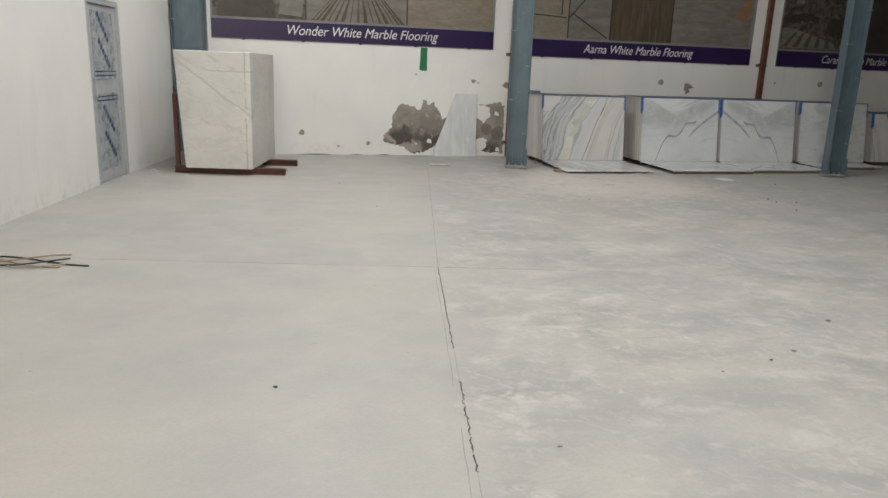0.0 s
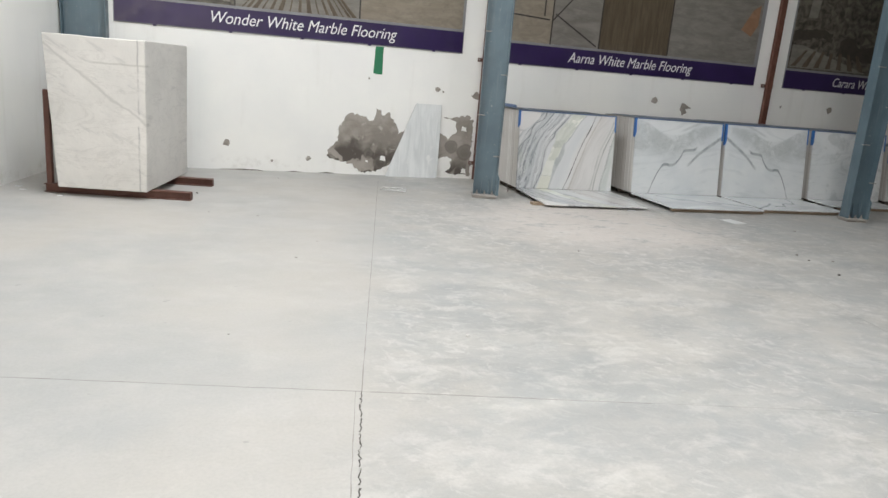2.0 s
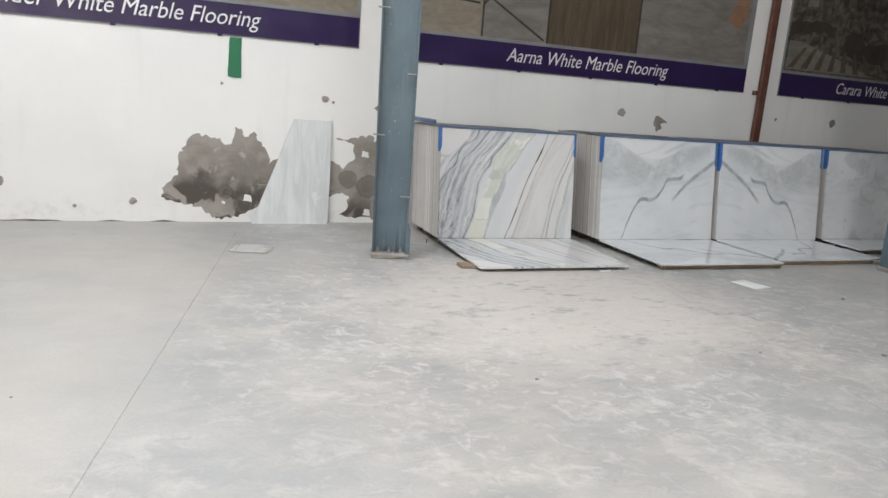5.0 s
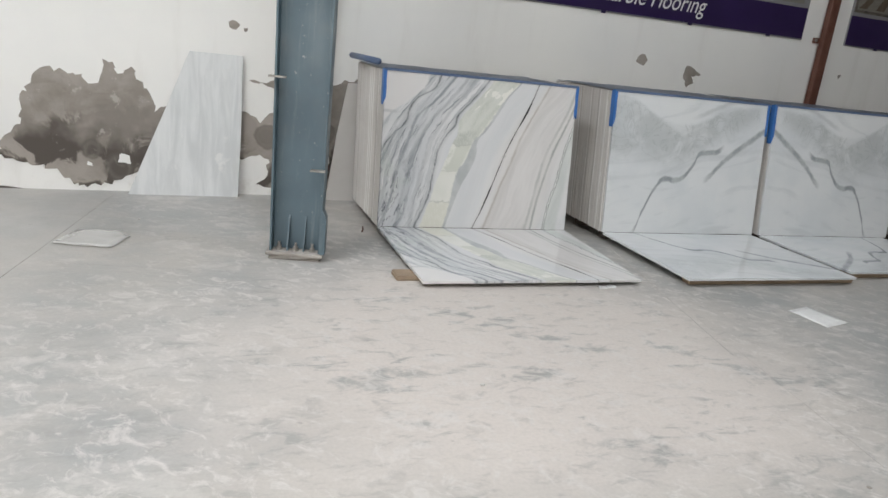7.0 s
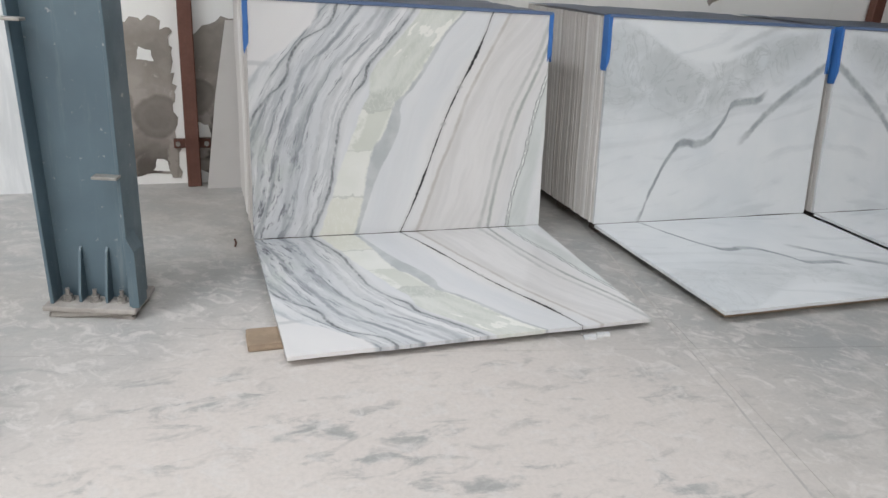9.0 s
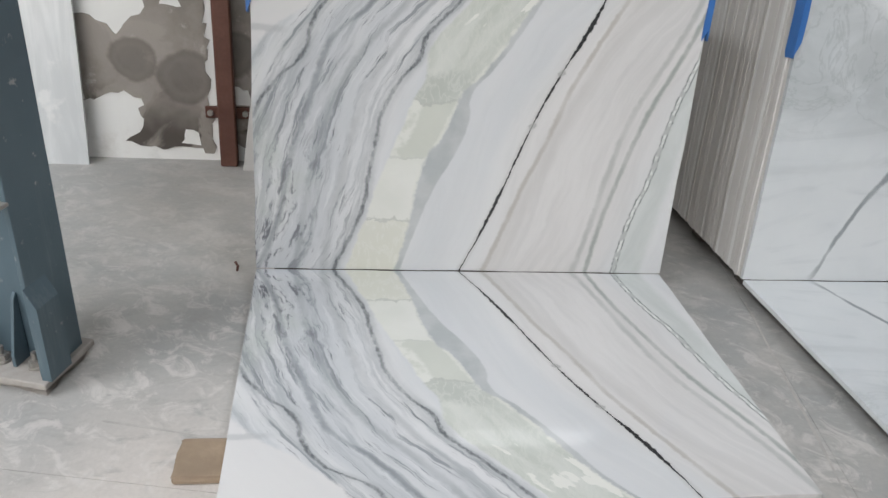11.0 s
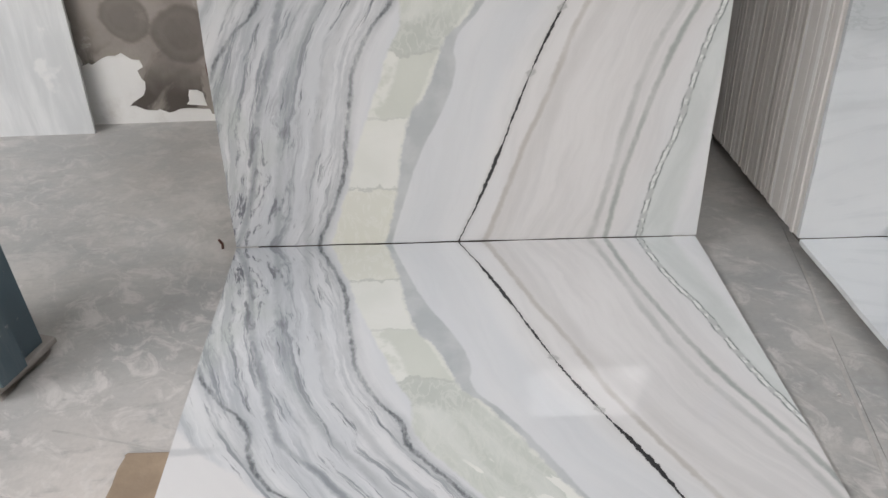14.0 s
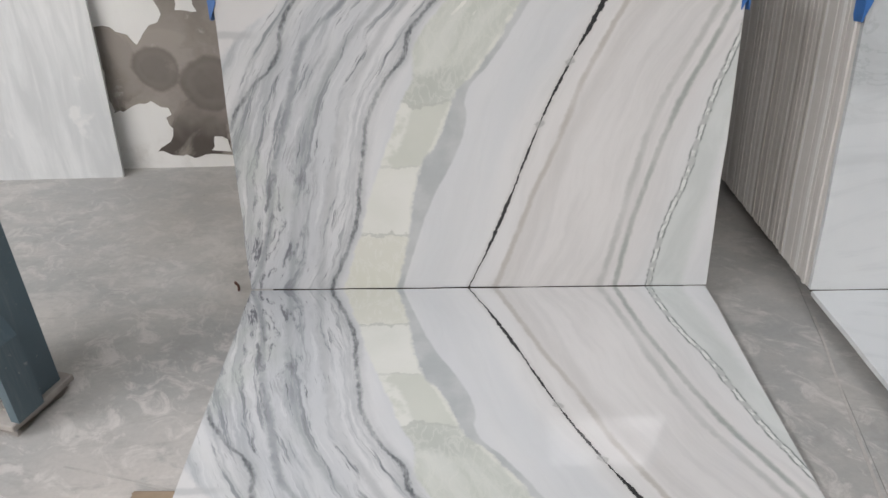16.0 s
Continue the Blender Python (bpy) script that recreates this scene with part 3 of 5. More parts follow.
def offcut_material():
    n = Nodes("streaked_grey_marble", 0.25)
    g = n.noise(1.0, 6, 0.65, co=n.scaled((9.0, 9.0, 1.3)), distort=0.5)
    c = n.mix(n.ramp(g, 0.35, 0.65), (0.68, 0.69, 0.69), (0.56, 0.575, 0.58))
    c = n.mix(n.ramp(n.noise(5.0, 5), 0.62, 0.7, 0.0, 0.6), c, (0.75, 0.745, 0.73))
    return n.done(c)


def print_material(name, a, b, scale, stretch, gloss=0.35):
    n = Nodes(name, gloss)
    g = n.noise(scale, 6, 0.6, co=n.scaled(stretch), distort=0.6)
    c = n.mix(n.ramp(g, 0.3, 0.7), a, b)
    g2 = n.ramp(n.math("ABSOLUTE", n.math("SUBTRACT", n.noise(scale * 0.8, 5, 0.6, co=n.scaled(stretch)), 0.5)), 0.0, 0.05, 0.18, 0.0)
    return n.done(n.mix(g2, c, tuple(x * 0.5 for x in a)))


def plastic(name, c, rough=0.35, alpha=1.0):
    n = Nodes(name, rough)
    n.bump(n.noise(9.0, 5, 0.7), 0.25, 0.01)
    n.p.inputs["Alpha"].default_value = alpha
    return n.done(n.mix(n.noise(5.0, 4), c, tuple(min(1, x * 1.35 + 0.01) for x in c)))


M_FLOOR = concrete_material()
M_WALL = wall_material()
M_PLASTER = plaster_material()
M_COL = column_paint()
M_STRIPE = marble_striped()
M_CLOUD = marble_cloudy("cloudy_white_marble")
M_CLOUD_LAID = marble_cloudy("pale_white_marble", cloud=0.5)
M_CLOUD_PLAIN = marble_cloudy("mottled_white_marble", veins=False, cloud=0.6)
M_EDGE = slab_edge_material()
M_BLOCK = rough_block_material()
M_OFFCUT = offcut_material()
M_JOINT = mottled("joint_dirt", (0.27, 0.25, 0.23), (0.36, 0.34, 0.32), 8, 0.9)
M_LIME = mottled("pale_joint_filler", (0.42, 0.40, 0.375), (0.52, 0.495, 0.465), 9, 0.9)
M_CRACK = mottled("crack_dirt", (0.05, 0.045, 0.04), (0.085, 0.075, 0.065), 12, 0.95)
M_RUST = mottled("red_oxide_steel", (0.10, 0.038, 0.026), (0.14, 0.06, 0.042), 5, 0.6)
M_STEEL = mottled("worn_steel", (0.30, 0.28, 0.26), (0.40, 0.38, 0.35), 10, 0.5, 0.6)
M_GROUT = mottled("cement_grout", (0.30, 0.275, 0.25), (0.40, 0.37, 0.34), 9, 0.9, bump=0.5, fine=30)
M_WOOD = mottled("weathered_timber", (0.36, 0.27, 0.19), (0.27, 0.20, 0.14), 7, 0.8, bump=0.4)
M_BEARER = mottled("dark_bearer_timber", (0.06, 0.05, 0.042), (0.10, 0.08, 0.065), 6, 0.85)
M_ROOF = mottled("galvanised_roof_sheet", (0.16, 0.17, 0.18), (0.21, 0.22, 0.225), 3, 0.5, 0.3)
M_PURPLE = mottled("purple_banner_print", (0.020, 0.009, 0.055), (0.025, 0.012, 0.066), 2, 0.38, bump=0.03)
M_INK = mottled("white_print", (0.76, 0.76, 0.77), (0.70, 0.70, 0.72), 3, 0.4, bump=0.02)
M_FRAME = mottled("grey_vinyl_edge", (0.24, 0.24, 0.25), (0.20, 0.20, 0.21), 3, 0.4, bump=0.03)
M_BLACKLINE = mottled("dark_print_line", (0.03, 0.025, 0.022), (0.045, 0.04, 0.035), 3, 0.4, bump=0.02)
M_PIC_WOOD = print_material("brown_marble_print", (0.070, 0.052, 0.034), (0.115, 0.090, 0.062), 2.2, (7, 1, 0.7))
M_PIC_BEIGE = print_material("beige_marble_print", (0.20, 0.168, 0.13), (0.26, 0.225, 0.18), 1.4, (2, 1, 5))
M_PIC_PALE = print_material("pale_marble_print", (0.155, 0.142, 0.125), (0.215, 0.20, 0.18), 1.6, (1.5, 1, 5))
M_PIC_ROOM = print_material("living_room_print", (0.028, 0.023, 0.018), (0.15, 0.135, 0.11), 4.5, (1.6, 1, 1.8))
M_PIC_DARK = print_material("dark_sofa_print", (0.036, 0.030, 0.025), (0.061, 0.050, 0.041), 4, (1, 1, 1))
M_PIC_BROWN = print_material("rust_brown_print", (0.22, 0.12, 0.07), (0.28, 0.16, 0.10), 3, (1, 1, 1))
M_BLUE = plastic("blue_tape", (0.035, 0.13, 0.36), 0.4)
M_COVER = plastic("grey_blue_film", (0.20, 0.235, 0.30), 0.35)
M_TAPE_DULL = plastic("dull_blue_tape", (0.085, 0.125, 0.215), 0.4)
M_GREEN = plastic("green_tape", (0.012, 0.13, 0.06), 0.45)
M_CLEAR = plastic("clear_polythene", (0.66, 0.65, 0.63), 0.25, 0.45)
M_PAPER = mottled("white_paper", (0.76, 0.76, 0.75), (0.69, 0.69, 0.68), 6, 0.8)
M_ALU = mottled("white_coated_aluminium", (0.46, 0.47, 0.49), (0.40, 0.41, 0.43), 3, 0.35)
M_DOORFILM = mottled("grey_protective_film", (0.36, 0.385, 0.405), (0.30, 0.325, 0.345), 4, 0.3)
M_NAVY = mottled("navy_film_print", (0.04, 0.06, 0.13), (0.05, 0.075, 0.15), 5, 0.4, bump=0.02)
M_CABLE = mottled("black_cable", (0.02, 0.02, 0.022), (0.035, 0.035, 0.035), 20, 0.45)

# ---- mesh helpers ----


def part(name, bm, material, parent=None, label="", smooth=False):
    me = bpy.data.meshes.new(name)
    bmesh.ops.recalc_face_normals(bm, faces=bm.faces[:])
    bm.to_mesh(me)
    bm.free()
    if smooth:
        for f in me.polygons:
            f.use_smooth = True
    me.materials.append(material)
    ob = new(name, me)
    if parent is not None:
        ob.parent = parent
    if label:
        ob["label"] = label
    return ob


def shared(name, me, parent, m):
    ob = new(name, me)
    ob.parent = parent
    ob.matrix_basis = m
    return ob


def empty(name, m, label, category, group="", kind=""):
    ob = new(name)
    ob.matrix_world = m
    return tagged(ob, label, category, group, kind)


def add_box(bm, x0, x1, y0, y1, z0, z1, bevel=0.0):
    b = bmesh.new()
    bmesh.ops.create_cube(b, size=1.0)
    for q in b.verts:
        q.co = Vector(((x0 + x1) / 2 + q.co.x * (x1 - x0), (y0 + y1) / 2 + q.co.y * (y1 - y0), (z0 + z1) / 2 + q.co.z * (z1 - z0)))
    if bevel:
        bmesh.ops.bevel(b, geom=b.edges[:], offset=bevel, segments=1, affect="EDGES")
    tmp = bpy.data.meshes.new("tmp")
    b.to_mesh(tmp)
    b.free()
    bm.from_mesh(tmp)
    bpy.data.meshes.remove(tmp)
    return bm


def box(x0, x1, y0, y1, z0, z1, bevel=0.0):
    return add_box(bmesh.new(), x0, x1, y0, y1, z0, z1, bevel)


def prism(points, y0, y1, axis="y"):
    """Extrude a flat outline. axis y: points are (x, z); axis z: points are (x, y)."""
    bm = bmesh.new()
    at = (lambda p, d: (p[0], d, p[1])) if axis == "y" else (lambda p, d: (p[0], p[1], d))
    a = [bm.verts.new(at(p, y0)) for p in points]
    b = [bm.verts.new(at(p, y1)) for p in points]
    bm.faces.new(a)
    bm.faces.new(b[::-1])
    for i in range(len(points)):
        j = (i + 1) % len(points)
        bm.faces.new((a[i], a[j], b[j], b[i]))
    return bm


def ragged(points, amp, steps, seed):
    """An outline through the points, broken into short uneven runs."""
    rng = random.Random(seed)
    out = []
    for i, p in enumerate(points):
        q = points[(i + 1) % len(points)]
        d = math.hypot(q[0] - p[0], q[1] - p[1])
        k = max(1, int(d / steps))
        for s in range(k):
            f = s / k
            w = amp * (0.4 if s == 0 else 1.0)
            out.append((p[0] + (q[0] - p[0]) * f + rng.uniform(-w, w), p[1] + (q[1] - p[1]) * f + rng.uniform(-w, w)))
    return out


def tube(points, radius, sides=8):
    bm = bmesh.new()
    rings = []
    for i, p in enumerate(points):
        d = (Vector(points[min(i + 1, len(points) - 1)]) - Vector(points[max(i - 1, 0)])).normalized()
        r = d.to_track_quat("Z", "Y").to_matrix()
        rings.append([bm.verts.new(Vector(p) + r @ Vector((radius * math.cos(a), radius * math.sin(a), 0))) for a in [2 * math.pi * k / sides for k in range(sides)]])
    for a, b in zip(rings, rings[1:]):
        for k in range(sides):
            bm.faces.new((a[k], a[(k + 1) % sides], b[(k + 1) % sides], b[k]))
    bm.faces.new(rings[0])
    bm.faces.new(rings[-1][::-1])
    return bm


# ---- the hall: walls, floor, roof ----
WALL_Y = 1.27
EAST, SOUTH = 15.0, -18.0


def left_x(y):
    return -6.60 + 0.157 * y


TURNED = pose(-1.6, WALL_Y, 0, 0, 0, 1.5) @ pose(1.6, -WALL_Y, 0)
wall_back = tagged(part("wall_north", box(-7.4, EAST + 0.6, WALL_Y, WALL_Y + 0.25, 0, ROOF, 0), M_WALL),
                   "white-painted plaster wall with peeling patches near the floor", "wall", kind="structure")
# unseen east and south walls close the hall; their grey limits bounce light
tagged(part("wall_east", box(EAST, EAST + 0.25, SOUTH, WALL_Y + 0.6, 0, ROOF), M_GROUT), "unseen plain grey side wall added to close the hall", "wall", kind="structure")
bm = box(-10.4, GATE[0], SOUTH - 0.25, SOUTH, 0, ROOF)
add_box(bm, GATE[1], EAST + 0.25, SOUTH - 0.25, SOUTH, 0, ROOF)
add_box(bm, GATE[0], GATE[1], SOUTH - 0.25, SOUTH, GATE[2], ROOF)
tagged(part("wall_south", bm, M_GROUT), "unseen plain grey end wall added with an assumed entrance opening", "wall", kind="structure")

# west wall stands askew, in its own frame: y runs along it, x is its thickness
WEST = pose(left_x(0), 0, 0, 0, 0, math.degrees(-math.atan(0.157)))
DOOR = (-2.36, -1.28, 2.35)
bm = box(-0.25, 0, SOUTH - 0.6, DOOR[0], 0, ROOF)
add_box(bm, -0.25, 0, DOOR[1], 1.35, 0, ROOF)
add_box(bm, -0.25, 0, DOOR[0], DOOR[1], DOOR[2], ROOF)
wall_west = tagged(part("wall_west", bm, M_WALL), "white-painted side wall with a narrow panelled door", "wall", kind="structure")
wall_west.matrix_world = WEST

# unseen roof that shuts out the sky, the skylight and fill openings left free
bm = bmesh.new()
xs = sorted({-10.5, EAST + 0.25, *[v for s in SKYLIGHTS_AND_FILL for v in s[:2]]})
ys = sorted({SOUTH - 0.25, WALL_Y + 0.8, *[v for s in SKYLIGHTS_AND_FILL for v in s[2:4]]})
for a, b in zip(xs, xs[1:]):
    for c, d in zip(ys, ys[1:]):
        mx, my = (a + b) / 2, (c + d) / 2
        if not any(s[0] < mx < s[1] and s[2] < my < s[3] for s in SKYLIGHTS_AND_FILL):
            add_box(bm, a, b, c, d, ROOF, ROOF + 0.06)
tagged(part("ceiling", bm, M_ROOF), "unseen galvanised sheet roof with openings for skylight and fill lamps", "ceiling", kind="structure")

# unseen opaque ribbed sheets, added above the roof lamps to keep sun out
for x0, x1, y0, y1, w in SKYLIGHTS_AND_FILL:
    b = bmesh.new()
    n = int((x1 - x0) / 0.2)
    for i in range(n):
        a = x0 - 0.1 + (x1 - x0 + 0.2) * i / n
        add_box(b, a, a + 0.6 * (x1 - x0 + 0.2) / n, y0 - 0.1, y1 + 0.1, ROOF + 0.2, ROOF + 0.204)
        add_box(b, a, a + (x1 - x0 + 0.2) / n, y0 - 0.1, y1 + 0.1, ROOF + 0.22, ROOF + 0.224)
    tagged(part("skylight_sheet", b, M_INK), "unseen opaque white ribbed sheet added above a roof lamp to block sun", "skylight", kind="structure")

# ground outside and the slab-and-joint floor inside
tagged(part("ground", box(-400, 400, -400, 400, -0.3, -0.12), M_GROUT), "dusty yard ground around the hall", "ground", kind="structure")
floor = tagged(part("floor", box(-10.5, EAST + 0.25, SOUTH - 0.25, WALL_Y + 0.7, -0.12, -0.003), M_JOINT),
               "worn pale grey trowelled concrete floor in large bays", "floor", kind="structure")
JOINT = pose(-3.38, -6.61, 0, 0, 0, -10.6)
SPAN_U, SPAN_V, GAP = 4.05, 6.12, 0.0008
inv = JOINT.inverted()


def clip_bay(u0, u1, v0, v1):
    """A floor bay cut off at the hall's bounds."""
    bend = lambda u, v: u + 0.024 * min(6.12, max(0.0, -v))
    poly = [JOINT @ Vector((bend(p[0], p[1]), p[1], 0)) for p in ((u0, v0, 0), (u1, v0, 0), (u1, v1, 0), (u0, v1, 0))]
    for axis, limit, sign in ((0, -10.4, 1), (0, EAST, -1), (1, SOUTH, 1), (1, WALL_Y + 0.5, -1)):
        out = []
        for i, p in enumerate(poly):
            q = poly[(i + 1) % len(poly)]
            dp, dq = sign * (p[axis] - limit), sign * (q[axis] - limit)
            if dp >= 0:
                out.append(p)
            if dp * dq < 0:
                out.append(p.lerp(q, dp / (dp - dq)))
        poly = out
        if len(poly) < 3:
            return None
    return [(p.x, p.y) for p in poly]


for iu in range(-4, 6):
    for iv in range(-4, 4):
        poly = clip_bay(iu * SPAN_U + GAP, (iu + 1) * SPAN_U - GAP, iv * SPAN_V + GAP, (iv + 1) * SPAN_V - GAP)
        if poly:
            part("concrete_bay", prism(poly, -0.003, 0.0, "z"), M_FLOOR, floor)

# the long joint has broken open towards the entrance
rng = random.Random(12)
path = [tuple((JOINT @ Vector((-0.024 * v, v, 0))).xy) for v in (0.0, -1.5, -3.0, -4.6)]
for (xa, ya), (xb, yb) in zip(path, path[1:]):
    k = 10
    for i in range(k):
        if rng.random() < 0.22:
            continue
        pts = []
        for j in range(7):
            f = (i + j / 6 * rng.uniform(0.8, 0.98)) / k
            pts.append((xa + (xb - xa) * f + rng.uniform(-0.008, 0.008), ya + (yb - ya) * f, rng.uniform(0.001, 0.0045)))
        outline = [(x - w, y) for x, y, w in pts] + [(x + w, y) for x, y, w in reversed(pts)]
        part("joint_crack", prism(outline, -0.002, 0.0012, "z"), M_CRACK, floor, "dark jagged crack along the joint")

# dirt-filled hairlines: along the long joint, beside its broken stretch, and across


def hairline(ends, width, sway, seed, material, keep=1.0):
    """A thin broken line on the floor between two points of the joint's frame."""
    r = random.Random(seed)
    (ua, va), (ub, vb) = ends
    ln = math.hypot(ub - ua, vb - va)
    k = max(2, int(ln / 0.45))
    nx, ny = -(vb - va) / ln, (ub - ua) / ln
    drift = [r.uniform(-sway, sway) for _ in range(k * 4 + 1)]
    for i in range(k):
        if r.random() > keep:
            continue
        a, b = [], []
        for j in range(5):
            f = (i * 4 + j) / (k * 4)
            w = width * r.uniform(0.4, 1.0) / 2
            cu, cv = ua + (ub - ua) * f + nx * drift[i * 4 + j], va + (vb - va) * f + ny * drift[i * 4 + j]
            for side, sg in ((a, -1), (b, 1)):
                p = JOINT @ Vector((cu + nx * w * sg + 0.024 * min(6.12, max(0.0, -cv)), cv + ny * w * sg, 0))
                side.append((p.x, p.y))
        part("joint_line", prism(a + b[::-1], -0.002, 0.0008, "z"), material, floor, "dirt-filled hairline joint")


hairline([(0, 0), (0, 7.4)], 0.007, 0.002, 31, M_JOINT)
hairline([(-0.045, -4.6), (-0.03, 0.0)], 0.005, 0.003, 32, M_JOINT, 0.9)
hairline([(-2.9, 0.0), (0.0, 0.0)], 0.0045, 0.004, 33, M_JOINT, 0.85)
hairline([(3.98, 5.2), (4.06, 7.4)], 0.013, 0.003, 35, M_LIME)
hairline([(1.9, 6.33), (4.6, 6.12)], 0.010, 0.004, 36, M_LIME, 0.85)
hairline([(0.05, 0.0), (1.6, 0.0)], 0.004, 0.006, 34, M_JOINT, 0.7)

# ---- bare plaster where the paint has come off ----


def bare_patch(points, amp, steps, seed, thick=0.004):
    return part("bare_patch", prism(ragged(points, amp, steps, seed), WALL_Y - thick, WALL_Y + 0.002), M_PLASTER, wall_back, "bare grey-brown cement where paint has peeled")


bare_patch([(-2.76, 0.27), (-2.72, 0.42), (-2.60, 0.52), (-2.60, 0.70), (-2.50, 0.90), (-2.42, 0.96), (-2.20, 0.93), (-2.08, 0.86), (-2.03, 0.93), (-2.0, 1.07), (-1.93, 1.05), (-1.90, 0.95),
            (-1.80, 1.02), (-1.76, 0.93), (-1.66, 0.83), (-1.62, 0.68), (-1.52, 0.74), (-1.38, 0.74), (-1.4, 0.2), (-1.72, 0.20), (-1.82, 0.15), (-1.95, 0.06), (-2.2, 0.03), (-2.3, 0.10), (-2.36, 0.18), (-2.5, 0.19)], 0.021, 0.03, 3)
bare_patch([(-0.97, 0.72), (-0.86, 0.70), (-0.78, 0.64), (-0.70, 0.72), (-0.64, 0.78), (-0.66, 0.92), (-0.88, 1.0), (-0.74, 0.98), (-0.66, 1.02), (-0.44, 1.04), (-0.42, 0.97), (-0.36, 0.98), (-0.36, 0.60), (-0.36, 0.04), (-0.52, 0.07),
            (-0.62, 0.05), (-0.80, 0.09), (-0.72, 0.14), (-0.70, 0.32), (-0.78, 0.36), (-0.97, 0.30)], 0.018, 0.03, 5)
bare_patch([(-0.28, 0.10), (-0.28, 0.92), (-0.20, 0.98), (-0.06, 1.06), (0.2, 1.08), (0.2, 0.06), (-0.1, 0.05)], 0.014, 0.035, 6)
bare_patch([(-0.44, 1.36), (-0.30, 1.30), (-0.20, 1.30), (-0.24, 1.38), (-0.36, 1.44)], 0.014, 0.03, 8)
for k, (cx, cz, r) in enumerate([(-1.02, 1.43, 0.05), (-4.28, 0.40, 0.06), (-3.05, 0.22, 0.045), (3.0, 1.53, 0.07), (-3.6, 0.16, 0.025), (-0.92, 1.4, 0.02), (6.9, 1.6, 0.07), (-5.0, 0.5, 0.03), (5.75, 1.6, 0.03), (-2.15, 1.52, 0.02)]):
    n = 7
    bare_patch([(cx + r * (0.5 + 0.6 * random.random()) * math.cos(a), cz + r * (0.5 + 0.6 * random.random()) * math.sin(a)) for a in [2 * math.pi * i / n for i in range(n)]], 0.006, 0.03, 20 + k)
bare_patch([(3.55, 1.42), (3.62, 1.30), (3.70, 1.35), (3.66, 1.42), (3.78, 1.44), (3.68, 1.50), (3.58, 1.52)], 0.008, 0.03, 40)
for x0, x1, h in ((-4.4, -3.7, 0.012), (-2.9, -2.6, 0.012), (-3.4, -3.1, 0.01)):
    bare_patch([(x0, 0.0), (x0 + 0.1, h), ((x0 + x1) / 2, h * 1.6), (x1 - 0.08, h * 0.8), (x1, 0.0)], 0.004, 0.06, int(x0 * -10))
# flakes of paint left on the cement
for cx, cz, w in ((-2.12, 0.22, 0.02), (-1.86, 0.27, 0.05), (-0.52, 0.82, 0.05), (-0.47, 0.12, 0.05), (-0.22, 0.35, 0.06)):
    part("paint_flake", prism(ragged([(cx - w, cz - w * 0.5), (cx + w, cz - w * 0.7), (cx + w * 0.8, cz + w * 0.6), (cx - w * 0.5, cz + w)], 0.008, 0.025, int(cx * -100)), WALL_Y - 0.006, WALL_Y), M_WALL, wall_back)

# ---- door in the west wall ----
door = empty("door_1", WEST, "closed white aluminium door with film-covered panels", "door", kind="structure")
y0, y1, zt = DOOR
for a, b, c, d in ((y0, y0 + 0.07, 0, zt), (y1 - 0.07, y1, 0, zt), (y0 + 0.07, y1 - 0.07, zt - 0.07, zt)):
    part("door_frame", box(-0.10, -0.005, a, b, c, d, 0.004), M_ALU, door)
leaf = part("door_leaf", box(-0.085, -0.03, y0 + 0.075, y1 - 0.075, 0.01, zt - 0.075, 0.003), M_ALU, door)
for a, b in ((0.16, 1.16), (1.34, 2.2)):
    part("door_panel", box(-0.032, -0.024, y0 + 0.19, y1 - 0.19, a, b, 0.002), M_DOORFILM, leaf, "grey panel with protective film")
    for zz in ((b - 0.05) if a < 1 else a + 0.04, (b - 0.10) if a < 1 else a + 0.09):
        part("film_stripe", box(-0.024, -0.022, y0 + 0.19, y1 - 0.19, zz, zz + 0.018), M_NAVY, leaf)
    for k in range(2):
        b2 = box(-0.0005, 0.0005, -0.21, 0.21, -0.035, 0.035)
        slots = bmesh.new()
        for i in range(6):
            add_box(slots, -0.0006, 0.0006, -0.24 + i * 0.082, -0.24 + i * 0.082 + 0.06, -0.038, 0.038)
        b2.free()
        ob = part("film_print", slots, M_NAVY, leaf, "row of navy printed bars")
        ob.matrix_basis = pose(-0.0225, (y0 + y1) / 2, a + 0.32 + 0.34 * k, -48, 0, 0)
part("door_handle", box(-0.03, 0.02, y0 + 0.10, y0 + 0.135, 1.12, 1.36, 0.006), M_ALU, leaf, "white lever plate")

# ---- steel columns ----


